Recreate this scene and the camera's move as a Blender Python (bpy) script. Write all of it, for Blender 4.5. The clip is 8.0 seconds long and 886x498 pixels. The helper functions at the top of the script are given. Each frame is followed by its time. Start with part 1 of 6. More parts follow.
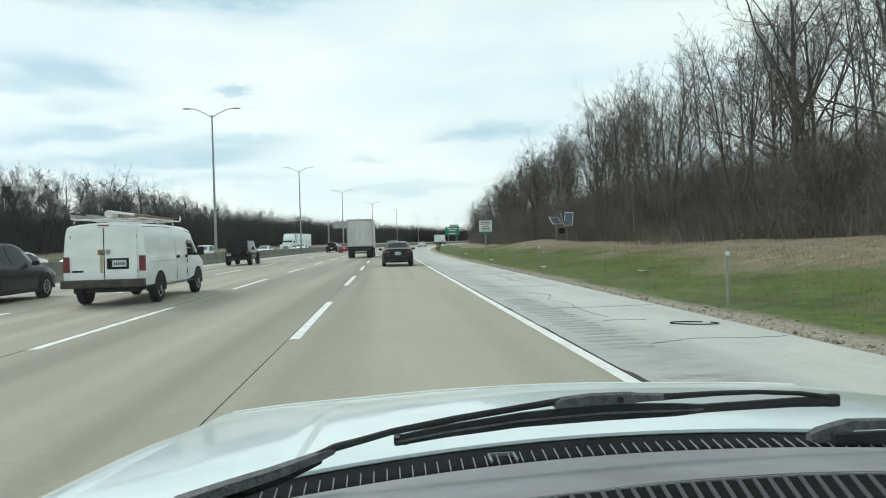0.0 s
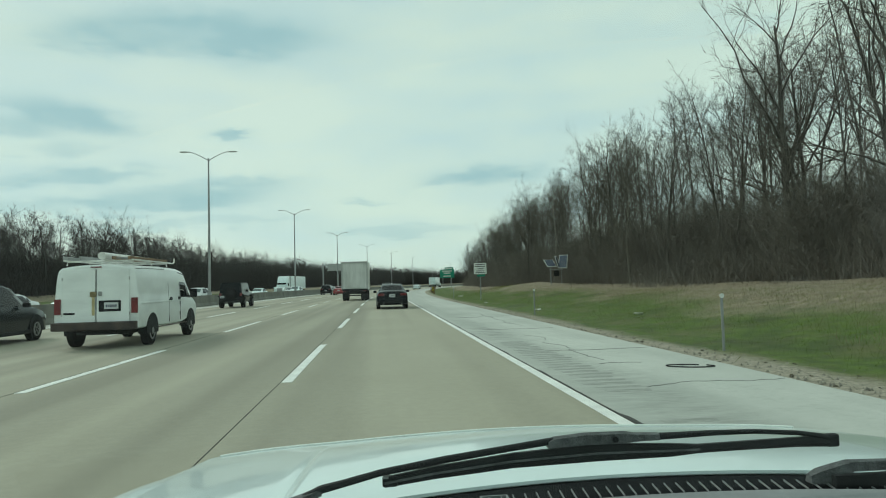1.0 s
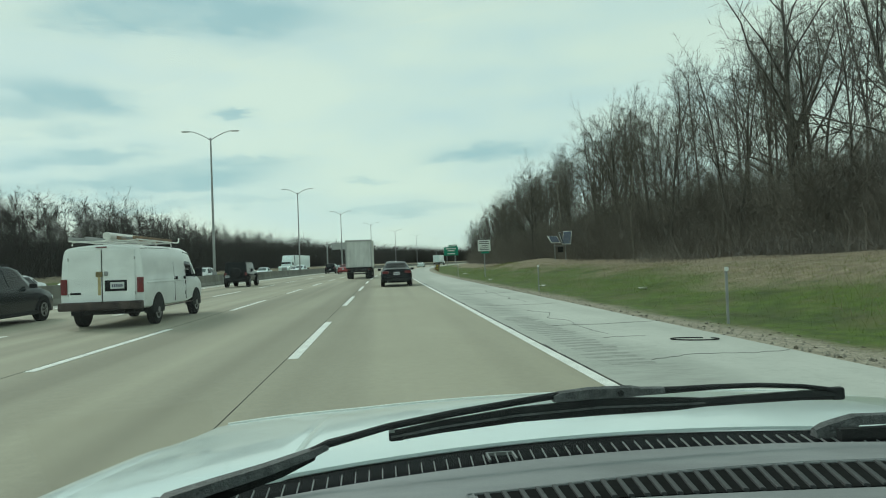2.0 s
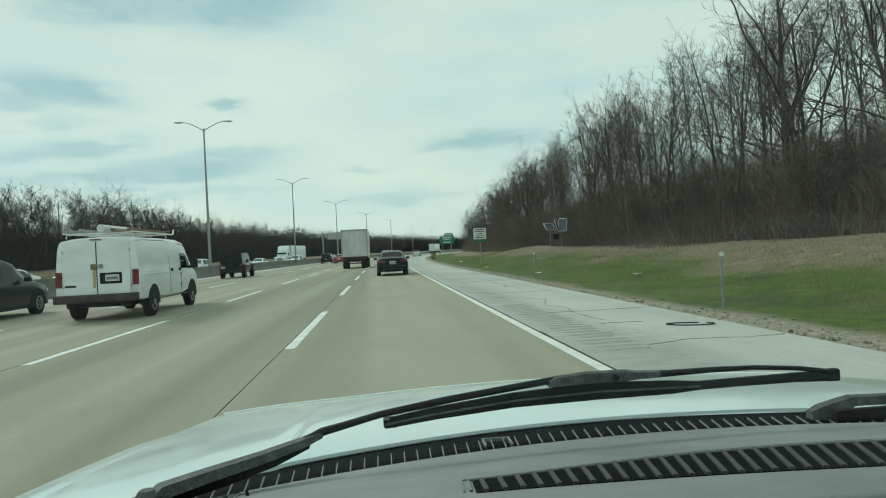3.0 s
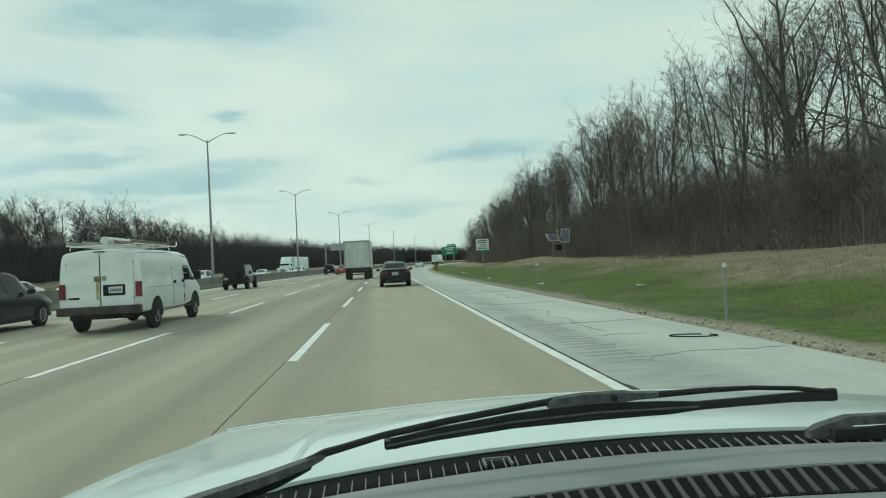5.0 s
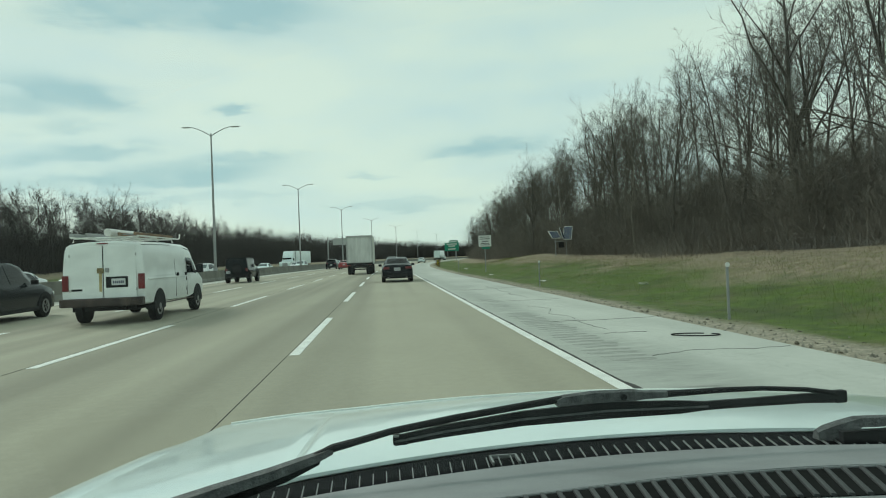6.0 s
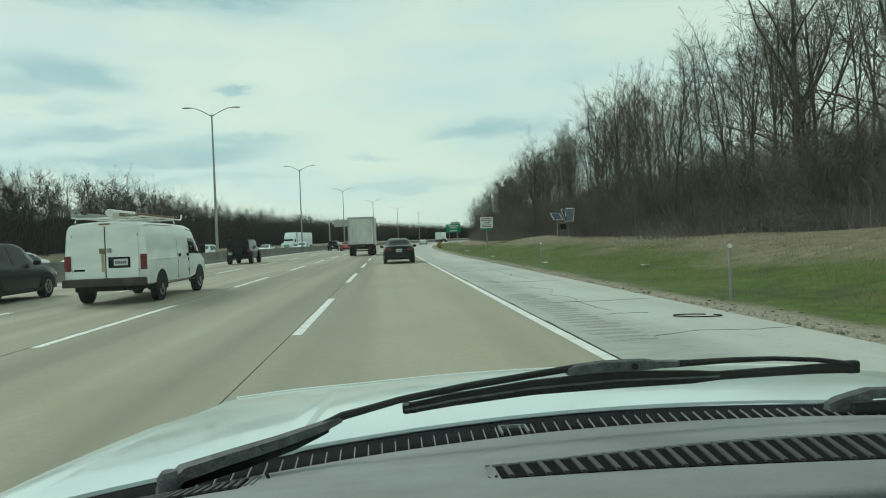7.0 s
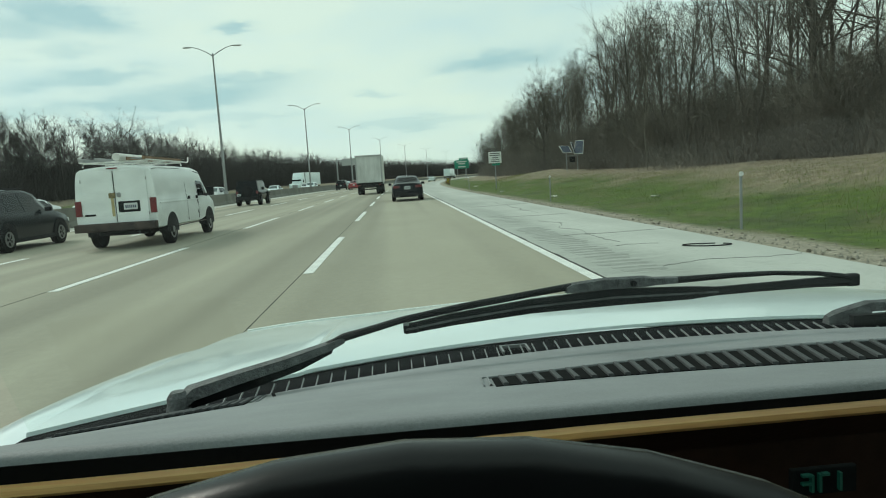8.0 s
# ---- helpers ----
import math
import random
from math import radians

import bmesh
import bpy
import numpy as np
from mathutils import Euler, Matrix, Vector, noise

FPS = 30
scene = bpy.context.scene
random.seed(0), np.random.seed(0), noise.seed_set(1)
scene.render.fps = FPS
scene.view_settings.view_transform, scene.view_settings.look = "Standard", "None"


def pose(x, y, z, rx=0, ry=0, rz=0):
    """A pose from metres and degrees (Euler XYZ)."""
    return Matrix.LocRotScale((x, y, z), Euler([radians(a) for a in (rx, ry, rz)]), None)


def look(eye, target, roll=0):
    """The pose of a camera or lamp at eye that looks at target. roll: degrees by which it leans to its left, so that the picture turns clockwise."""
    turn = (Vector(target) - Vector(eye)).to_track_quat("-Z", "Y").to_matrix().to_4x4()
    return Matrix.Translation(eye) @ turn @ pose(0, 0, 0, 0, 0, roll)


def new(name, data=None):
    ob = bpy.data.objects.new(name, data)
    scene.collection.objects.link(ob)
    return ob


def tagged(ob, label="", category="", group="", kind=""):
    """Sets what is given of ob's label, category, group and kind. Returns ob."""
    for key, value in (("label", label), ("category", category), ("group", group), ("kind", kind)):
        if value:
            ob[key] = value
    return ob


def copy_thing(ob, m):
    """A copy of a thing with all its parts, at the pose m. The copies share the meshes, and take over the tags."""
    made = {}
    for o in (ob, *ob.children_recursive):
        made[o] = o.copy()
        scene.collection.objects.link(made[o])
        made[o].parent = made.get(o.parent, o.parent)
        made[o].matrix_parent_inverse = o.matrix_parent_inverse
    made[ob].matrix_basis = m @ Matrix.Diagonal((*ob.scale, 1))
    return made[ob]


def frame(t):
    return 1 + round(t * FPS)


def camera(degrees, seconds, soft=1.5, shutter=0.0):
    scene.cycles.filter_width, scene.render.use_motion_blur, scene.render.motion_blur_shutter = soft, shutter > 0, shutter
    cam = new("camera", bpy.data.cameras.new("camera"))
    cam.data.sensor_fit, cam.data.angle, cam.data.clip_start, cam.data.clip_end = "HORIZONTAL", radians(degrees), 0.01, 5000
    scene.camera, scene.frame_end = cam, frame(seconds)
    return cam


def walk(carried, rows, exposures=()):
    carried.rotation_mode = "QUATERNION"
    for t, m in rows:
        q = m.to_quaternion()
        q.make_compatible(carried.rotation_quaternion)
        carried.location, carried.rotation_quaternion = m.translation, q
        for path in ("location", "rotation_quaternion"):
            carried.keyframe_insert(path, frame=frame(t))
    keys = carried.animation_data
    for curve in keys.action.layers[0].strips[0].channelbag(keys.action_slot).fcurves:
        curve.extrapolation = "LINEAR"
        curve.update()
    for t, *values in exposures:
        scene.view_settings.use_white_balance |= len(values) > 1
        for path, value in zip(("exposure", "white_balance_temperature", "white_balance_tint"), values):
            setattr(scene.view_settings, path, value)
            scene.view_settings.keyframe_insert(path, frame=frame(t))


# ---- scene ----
# ---------------------------------------------------------------- camera
cam = camera(68.0, 8.0, soft=1.05)
ROWS = [
    (0, pose(-0.006, -0.018, 1.378, 89.32, 1.61, -4.92)),
    (0.5, pose(0.008, -0.012, 1.374, 92.32, 1.56, -5.25)),
    (1, pose(0.000, -0.010, 1.368, 93.02, 1.57, -5.38)),
    (1.5, pose(-0.002, -0.009, 1.348, 92.17, 1.82, -5.09)),
    (3, pose(0.004, 0.004, 1.334, 90.08, 2.83, -5.38)),
    (3.5, pose(0.000, 0.000, 1.340, 90.18, 3.05, -5.27)),
    (4, pose(0.013, -0.005, 1.364, 90.60, 3.14, -5.31)),
    (5.5, pose(0.001, -0.010, 1.345, 91.07, 2.66, -5.00)),
    (6, pose(-0.004, -0.006, 1.351, 90.69, 2.24, -4.96)),
    (6.5, pose(-0.000, -0.000, 1.345, 90.11, 2.03, -5.01)),
    (7, pose(-0.015, 0.008, 1.332, 89.11, 2.14, -4.83)),
    (7.5, pose(-0.016, 0.011, 1.326, 87.05, 2.65, -4.49)),
    (8, pose(-0.000, 0.006, 1.311, 83.64, 3.60, -4.09)),
]
EXPOSURES = [(0, 0.42, 6450, 23), (0.3, 0.20, 6450, 17), (0.6, 0.04, 6450, 12), (1.0, 0.0, 6480, 5), (1.5, 0.02, 6480, 3), (3, 0.03, 6530, 6), (7.5, 0.06, 6580, 5), (8, 0.14, 6580, 5)]
walk(cam, ROWS, EXPOSURES)

# ---------------------------------------------------------------- world and sun
SUN_AZ, SUN_EL = radians(-50), radians(38)      # azimuth from straight ahead, left of the road


def nd(nt, kind, **values):
    n = nt.nodes.new(kind)
    for k, v in values.items():
        n.inputs[k].default_value = v
    return n


def maths(nt, op, a, b=None, c=None):
    n = nt.nodes.new("ShaderNodeMath")
    n.operation = op
    for i, v in enumerate((a, b, c)):
        if v is None:
            continue
        if isinstance(v, (int, float)):
            n.inputs[i].default_value = v
        else:
            nt.links.new(v, n.inputs[i])
    return n.outputs[0]


def mixed(nt, fac, a, b, blend="MIX"):
    n = nt.nodes.new("ShaderNodeMix")
    n.data_type, n.blend_type = "RGBA", blend
    for socket, v in ((n.inputs[0], fac), (n.inputs[6], a), (n.inputs[7], b)):
        if isinstance(v, (int, float)):
            socket.default_value = v
        elif isinstance(v, tuple):
            socket.default_value = (*v, 1) if len(v) == 3 else v
        else:
            nt.links.new(v, socket)
    return n.outputs[2]


def ramp(nt, fac, *stops):
    n = nt.nodes.new("ShaderNodeValToRGB")
    while len(n.color_ramp.elements) < len(stops):
        n.color_ramp.elements.new(0.5)
    for e, (p, v) in zip(n.color_ramp.elements, stops):
        e.position = p
        e.color = (v, v, v, 1) if isinstance(v, (int, float)) else (*v, 1)
    nt.links.new(fac, n.inputs[0])
    return n.outputs[0]


world = bpy.data.worlds.new("overcast_sky")
scene.world = world
world.use_nodes = True
wt = world.node_tree
wt.nodes.clear()
sky = wt.nodes.new("ShaderNodeTexSky")
sky.sky_type, sky.sun_disc = "NISHITA", False
sky.sun_elevation, sky.sun_rotation = SUN_EL, SUN_AZ
sky_scaled = mixed(wt, 1.0, sky.outputs[0], (0.1, 0.1, 0.1), "MULTIPLY")
way = wt.nodes.new("ShaderNodeTexCoord").outputs["Generated"]
axes = wt.nodes.new("ShaderNodeSeparateXYZ")
wt.links.new(way, axes.inputs[0])
ahead = maths(wt, "MAXIMUM", axes.outputs[1], 0.05)
U, V = maths(wt, "DIVIDE", axes.outputs[0], ahead), maths(wt, "DIVIDE", axes.outputs[2], ahead)
flat = wt.nodes.new("ShaderNodeMapping")
flat.inputs["Scale"].default_value = (1.0, 1.0, 3.6)
wt.links.new(way, flat.inputs[0])
puffs = nd(wt, "ShaderNodeTexNoise", Scale=3.2, Detail=6.0, Roughness=0.55)
wt.links.new(flat.outputs[0], puffs.inputs["Vector"])
wisps = nd(wt, "ShaderNodeTexNoise", Scale=9.0, Detail=7.0, Roughness=0.6)
wt.links.new(flat.outputs[0], wisps.inputs["Vector"])
shreds = nd(wt, "ShaderNodeTexNoise", Scale=26.0, Detail=5.0, Roughness=0.6)
wt.links.new(flat.outputs[0], shreds.inputs["Vector"])
jitter = maths(wt, "ADD", maths(wt, "MULTIPLY", maths(wt, "SUBTRACT", wisps.outputs[0], 0.5), 0.19), maths(wt, "MULTIPLY", maths(wt, "SUBTRACT", shreds.outputs[0], 0.5), 0.13))
# dark lens-shaped clouds: across, up, half width, half height, depth, slant
CLOUDS = [(-0.302, 0.388, 0.175, 0.036, 0.95, 0.0), (-0.446, 0.262, 0.085, 0.020, 0.95, -0.22), (-0.224, 0.229, 0.030, 0.009, 0.95, 0.05),
          (-0.457, 0.212, 0.054, 0.007, 0.45, 0.0), (-0.431, 0.173, 0.100, 0.014, 0.75, 0.05), (-0.207, 0.160, 0.075, 0.011, 0.55, 0.05),
          (-0.314, 0.135, 0.140, 0.018, 0.88, 0.06), (0.172, 0.167, 0.085, 0.015, 0.85, 0.08), (-0.025, 0.126, 0.038, 0.005, 0.50, 0.0),
          (0.024, 0.083, 0.099, 0.008, 0.45, 0.0), (-0.514, 0.245, 0.050, 0.014, 0.60, -0.2), (-0.283, 0.099, 0.145, 0.008, 0.50, 0.03),
          (-0.496, 0.125, 0.080, 0.013, 0.65, 0.0), (-0.147, 0.374, 0.080, 0.022, 0.50, 0.0)]
total = 0.0
for u0, v0, a, b, k, slant in CLOUDS:
    uu = maths(wt, "SUBTRACT", U, u0)
    du = maths(wt, "DIVIDE", maths(wt, "ADD", uu, maths(wt, "MULTIPLY", jitter, 0.6)), a)
    dv = maths(wt, "DIVIDE", maths(wt, "ADD", maths(wt, "SUBTRACT", maths(wt, "SUBTRACT", V, v0), maths(wt, "MULTIPLY", uu, slant)), maths(wt, "MULTIPLY", jitter, 0.24)), b)
    r2 = maths(wt, "ADD", maths(wt, "MULTIPLY", du, du), maths(wt, "MULTIPLY", dv, dv))
    r6 = maths(wt, "MULTIPLY", maths(wt, "MULTIPLY", r2, r2), maths(wt, "SQRT", r2))
    total = maths(wt, "ADD", maths(wt, "MULTIPLY", maths(wt, "DIVIDE", 1.0, maths(wt, "ADD", r6, 1.0)), k), total)
haze = ramp(wt, puffs.outputs[0], (0.36, 0.0), (0.62, 1.0))
veil = mixed(wt, haze, (0.575, 0.755, 0.755), (0.70, 0.84, 0.755))
glow = maths(wt, "MULTIPLY", maths(wt, "SUBTRACT", 0.25, maths(wt, "MULTIPLY", maths(wt, "ABSOLUTE", maths(wt, "ADD", U, 0.35)), 0.35)), 0.55)
veil = mixed(wt, maths(wt, "MAXIMUM", glow, 0.0), veil, (0.95, 0.98, 0.88))
veil = mixed(wt, maths(wt, "MINIMUM", maths(wt, "MULTIPLY", maths(wt, "MULTIPLY", total, 1.05), ramp(wt, wisps.outputs[0], (0.25, 0.35), (0.6, 1.0))), 0.88), veil, (0.36, 0.57, 0.61))
whole = mixed(wt, 0.9, sky_scaled, veil)
back = nd(wt, "ShaderNodeBackground", Strength=1.0)
wt.links.new(whole, back.inputs[0])
world_out = wt.nodes.new("ShaderNodeOutputWorld")
wt.links.new(back.outputs[0], world_out.inputs[0])

sun = new("sun", bpy.data.lights.new("sun", "SUN"))
sun.data.energy, sun.data.angle, sun.data.color = 1.1, radians(16), (1.0, 0.97, 0.90)
sun.matrix_world = look((0, 0, 60), (-60 * math.sin(SUN_AZ) / math.tan(SUN_EL), -60 * math.cos(SUN_AZ) / math.tan(SUN_EL), 0))


# ---------------------------------------------------------------- materials
def mat(name, color, rough=0.6, metal=0.0, vary=0.25, scale=6.0, bump=0.1, grain=80.0, second=None, stretch=(1, 1, 1), coat=0.0, island=0.0, spec=0.5):
    """A surface with variation at two scales and a fine relief."""
    m = bpy.data.materials.new(name)
    m.use_nodes = True
    nt = m.node_tree
    bsdf = nt.nodes["Principled BSDF"]
    co = nt.nodes.new("ShaderNodeTexCoord").outputs["Object"]
    mp = nt.nodes.new("ShaderNodeMapping")
    mp.inputs["Scale"].default_value = stretch
    nt.links.new(co, mp.inputs[0])
    big = nd(nt, "ShaderNodeTexNoise", Scale=scale, Detail=5.0, Roughness=0.6)
    fine = nd(nt, "ShaderNodeTexNoise", Scale=grain, Detail=3.0, Roughness=0.6)
    for n in (big, fine):
        nt.links.new(mp.outputs[0], n.inputs["Vector"])
    dark = tuple(c * (1 - vary) for c in color)
    light = second or tuple(min(1, c * (1 + vary)) for c in color)
    col = mixed(nt, ramp(nt, big.outputs[0], (0.35, 0.0), (0.65, 1.0)), dark, light)
    col = mixed(nt, 0.5 * vary, col, ramp(nt, fine.outputs[0], (0.3, 0.0), (0.7, 1.0)), "OVERLAY")
    if island:
        geo = nt.nodes.new("ShaderNodeNewGeometry").outputs["Random Per Island"]
        col = mixed(nt, maths(nt, "MULTIPLY", geo, island), col, tuple(c * 0.35 for c in color))
    nt.links.new(col, bsdf.inputs["Base Color"])
    bsdf.inputs["Roughness"].default_value, bsdf.inputs["Metallic"].default_value = rough, metal
    bsdf.inputs["Specular IOR Level"].default_value = spec
    if coat:
        bsdf.inputs["Coat Weight"].default_value, bsdf.inputs["Coat Roughness"].default_value = coat, 0.06
    if bump:
        bn = nd(nt, "ShaderNodeBump", Strength=bump, Distance=0.01)
        nt.links.new(fine.outputs[0], bn.inputs["Height"])
        nt.links.new(bn.outputs[0], bsdf.inputs["Normal"])
    return m


def road_mat(name, base, stain, streak, crack, film=0.0):
    """Concrete paving: wheel-track streaks along the lane, blotches, pores and hairline cracks."""
    m = bpy.data.materials.new(name)
    m.use_nodes = True
    nt = m.node_tree
    bsdf = nt.nodes["Principled BSDF"]
    uv = nt.nodes.new("ShaderNodeUVMap").outputs[0]

    def noise_at(sx, sy, detail=5.0, rough=0.6):
        mp = nt.nodes.new("ShaderNodeMapping")
        mp.inputs["Scale"].default_value = (sx, sy, 1)
        nt.links.new(uv, mp.inputs[0])
        n = nd(nt, "ShaderNodeTexNoise", Scale=1.0, Detail=detail, Roughness=rough)
        nt.links.new(mp.outputs[0], n.inputs["Vector"])
        return n.outputs[0]

    tracks = noise_at(0.55, 0.012, 2.0)
    blots = noise_at(0.35, 0.22)
    grain = noise_at(40, 40, 3.0)
    pores = noise_at(9, 9, 4.0, 0.7)
    col = mixed(nt, ramp(nt, blots, (0.35, 0.0), (0.7, 1.0)), base, stain)
    col = mixed(nt, maths(nt, "MULTIPLY", ramp(nt, tracks, (0.42, 0.0), (0.66, 1.0)), streak), col, tuple(c * 0.55 for c in base))
    col = mixed(nt, 0.05, col, ramp(nt, grain, (0.3, 0.0), (0.7, 1.0)), "OVERLAY")
    col = mixed(nt, 0.06, col, ramp(nt, pores, (0.3, 0.0), (0.7, 1.0)), "OVERLAY")
    if film:
        # a worn tar film along the rumble strip, torn into blotches
        axes_ = nt.nodes.new("ShaderNodeSeparateXYZ")
        nt.links.new(uv, axes_.inputs[0])
        off = maths(nt, "ABSOLUTE", maths(nt, "SUBTRACT", maths(nt, "ADD", axes_.outputs[0], maths(nt, "MULTIPLY", blots, 0.9)), 3.45))
        band = ramp(nt, off, (0.25, 1.0), (0.85, 0.0))
        torn = ramp(nt, noise_at(1.3, 4.5, 6.0, 0.7), (0.40, 0.0), (0.62, 1.0))
        col = mixed(nt, maths(nt, "MULTIPLY", maths(nt, "MULTIPLY", band, torn), film), col, (0.19, 0.20, 0.18))
    if crack:
        mp = nt.nodes.new("ShaderNodeMapping")
        mp.inputs["Scale"].default_value = (0.55, 0.32, 1)
        wob = nd(nt, "ShaderNodeTexNoise", Scale=3.0, Detail=4.0)
        nt.links.new(uv, wob.inputs["Vector"])
        shift = nt.nodes.new("ShaderNodeVectorMath")
        shift.operation = "ADD"
        nt.links.new(uv, shift.inputs[0])
        nt.links.new(wob.outputs[1], shift.inputs[1])
        nt.links.new(shift.outputs[0], mp.inputs[0])
        cells = nt.nodes.new("ShaderNodeTexVoronoi")
        cells.feature = "DISTANCE_TO_EDGE"
        nt.links.new(mp.outputs[0], cells.inputs["Vector"])
        line = ramp(nt, cells.outputs["Distance"], (0.0, 1.0), (0.011, 0.0))
        keep = ramp(nt, noise_at(0.4, 0.25, 2.0), (0.44, 0.0), (0.56, 1.0))
        col = mixed(nt, maths(nt, "MULTIPLY", maths(nt, "MULTIPLY", line, keep), crack), col, (0.05, 0.05, 0.045))
    nt.links.new(col, bsdf.inputs["Base Color"])
    bsdf.inputs["Roughness"].default_value = 0.82
    bn = nd(nt, "ShaderNodeBump", Strength=0.05, Distance=0.003)
    nt.links.new(grain, bn.inputs["Height"])
    nt.links.new(bn.outputs[0], bsdf.inputs["Normal"])
    return m


def ground_mat():
    """Verge and wood floor: gravel by the paving, spring grass, straw up the bank, leaf litter under the trees."""
    m = bpy.data.materials.new("verge")
    m.use_nodes = True
    nt = m.node_tree
    bsdf = nt.nodes["Principled BSDF"]
    uv = nt.nodes.new("ShaderNodeUVMap").outputs[0]
    xy = nt.nodes.new("ShaderNodeSeparateXYZ")
    nt.links.new(uv, xy.inputs[0])

    def noise_at(s, detail=5.0, sy=1.0):
        mp = nt.nodes.new("ShaderNodeMapping")
        mp.inputs["Scale"].default_value = (s, s * sy, 1)
        nt.links.new(uv, mp.inputs[0])
        n = nd(nt, "ShaderNodeTexNoise", Scale=1.0, Detail=detail, Roughness=0.62)
        nt.links.new(mp.outputs[0], n.inputs["Vector"])
        return n.outputs[0]

    wob = maths(nt, "MULTIPLY", maths(nt, "SUBTRACT", noise_at(0.9, 6.0, 0.4), 0.5), 2.6)
    wide = maths(nt, "MULTIPLY", maths(nt, "SUBTRACT", noise_at(0.20, 5.0, 0.45), 0.5), 10.5)
    lat = maths(nt, "ABSOLUTE", maths(nt, "ADD", xy.outputs[0], maths(nt, "MULTIPLY", maths(nt, "LESS_THAN", xy.outputs[0], 0.0), 27.0)))
    green = mixed(nt, ramp(nt, noise_at(3.0), (0.35, 0.0), (0.65, 1.0)), (0.040, 0.072, 0.007), (0.096, 0.150, 0.014))
    green = mixed(nt, ramp(nt, noise_at(0.9, 6.0, 0.7), (0.46, 0.0), (0.66, 0.75)), green, (0.120, 0.112, 0.045))
    green = mixed(nt, ramp(nt, noise_at(0.45, 6.0, 0.8), (0.52, 0.0), (0.68, 0.8)), green, (0.030, 0.046, 0.010))
    straw = mixed(nt, ramp(nt, noise_at(2.2, 5.0), (0.3, 0.0), (0.7, 1.0)), (0.135, 0.110, 0.070), (0.315, 0.262, 0.178))
    gravel = mixed(nt, ramp(nt, noise_at(9.0), (0.3, 0.0), (0.7, 1.0)), (0.17, 0.15, 0.11), (0.42, 0.38, 0.30))
    litter = mixed(nt, ramp(nt, noise_at(1.4), (0.3, 0.0), (0.7, 1.0)), (0.035, 0.030, 0.022), (0.085, 0.070, 0.048))

    def edge(at, soft, w):
        return ramp(nt, maths(nt, "MULTIPLY", maths(nt, "ADD", maths(nt, "SUBTRACT", maths(nt, "ADD", lat, w), at), soft), 0.5 / soft), (0.0, 0.0), (1.0, 1.0))

    col = mixed(nt, edge(6.15, 0.30, maths(nt, "MULTIPLY", wob, 0.55)), gravel, green)
    col = mixed(nt, edge(10.6, 0.9, wide), col, straw)
    col = mixed(nt, edge(17.0, 1.0, wob), col, litter)
    fine = noise_at(38.0, 3.0)
    col = mixed(nt, 0.45, col, ramp(nt, fine, (0.3, 0.0), (0.7, 1.0)), "OVERLAY")
    nt.links.new(col, bsdf.inputs["Base Color"])
    bsdf.inputs["Roughness"].default_value = 0.95
    bn = nd(nt, "ShaderNodeBump", Strength=0.6, Distance=0.04)
    nt.links.new(fine, bn.inputs["Height"])
    nt.links.new(bn.outputs[0], bsdf.inputs["Normal"])
    return m


def leafy(m, share=0.5):
    """Thin blades let light through from behind."""
    nt = m.node_tree
    bsdf, out = nt.nodes["Principled BSDF"], nt.nodes["Material Output"]
    thin = nt.nodes.new("ShaderNodeBsdfTranslucent")
    nt.links.new(bsdf.inputs["Base Color"].links[0].from_socket, thin.inputs["Color"])
    both = nd(nt, "ShaderNodeMixShader", Fac=share)
    nt.links.new(bsdf.outputs[0], both.inputs[1])
    nt.links.new(thin.outputs[0], both.inputs[2])
    nt.links.new(both.outputs[0], out.inputs[0])
    return m


def glass_mat(name, color, rough=0.05):
    m = mat(name, color, rough, 0.0, 0.1, 3.0, 0.0)
    m.node_tree.nodes["Principled BSDF"].inputs["Specular IOR Level"].default_value = 0.14
    return m


def lamp_mat(name, color, strength):
    m = bpy.data.materials.new(name)
    m.use_nodes = True
    b = m.node_tree.nodes["Principled BSDF"]
    b.inputs["Base Color"].default_value = (*color, 1)
    b.inputs["Emission Color"].default_value = (*color, 1)
    b.inputs["Emission Strength"].default_value = strength
    return m


M_ROAD = road_mat("lane_concrete", (0.325, 0.307, 0.235), (0.365, 0.345, 0.270), 0.75, 0.0)
M_SHOULDER = road_mat("shoulder_concrete", (0.42, 0.435, 0.40), (0.54, 0.555, 0.51), 0.35, 0.6, 0.46)
M_GUTTER = road_mat("gutter_concrete", (0.46, 0.45, 0.40), (0.53, 0.52, 0.47), 0.2, 0.0)
M_GROUND = ground_mat()
M_PAINT_LINE = mat("road_paint", (0.72, 0.73, 0.70), 0.7, vary=0.12, scale=3, bump=0.15, grain=60)
M_JOINT = mat("joint_sealant", (0.035, 0.033, 0.03), 0.8, vary=0.4, scale=2)
M_GROOVE = mat("rumble_concrete", (0.29, 0.30, 0.275), 0.85, vary=0.35, scale=2.0)
M_BARRIER = mat("barrier_concrete", (0.150, 0.148, 0.125), 0.85, vary=0.25, scale=0.8, grain=30, stretch=(1, 1, 0.3))
M_GALV = mat("galvanised_steel", (0.30, 0.31, 0.31), 0.6, 0.3, 0.15, 3)
M_DARKSTEEL = mat("dark_steel", (0.022, 0.022, 0.022), 0.7, 0.0, 0.3, 4, spec=0.15)
M_WHITEBODY = mat("white_car_paint", (0.645, 0.745, 0.75), 0.30, 0.0, 0.07, 5.0, 0.0, coat=0.65)
# paler than the body paint: the lip's sky highlight is in its colour
M_LIPGLINT = mat("bonnet_lip_highlight", (0.80, 0.82, 0.79), 0.6, vary=0.05, bump=0.0, spec=0.2)
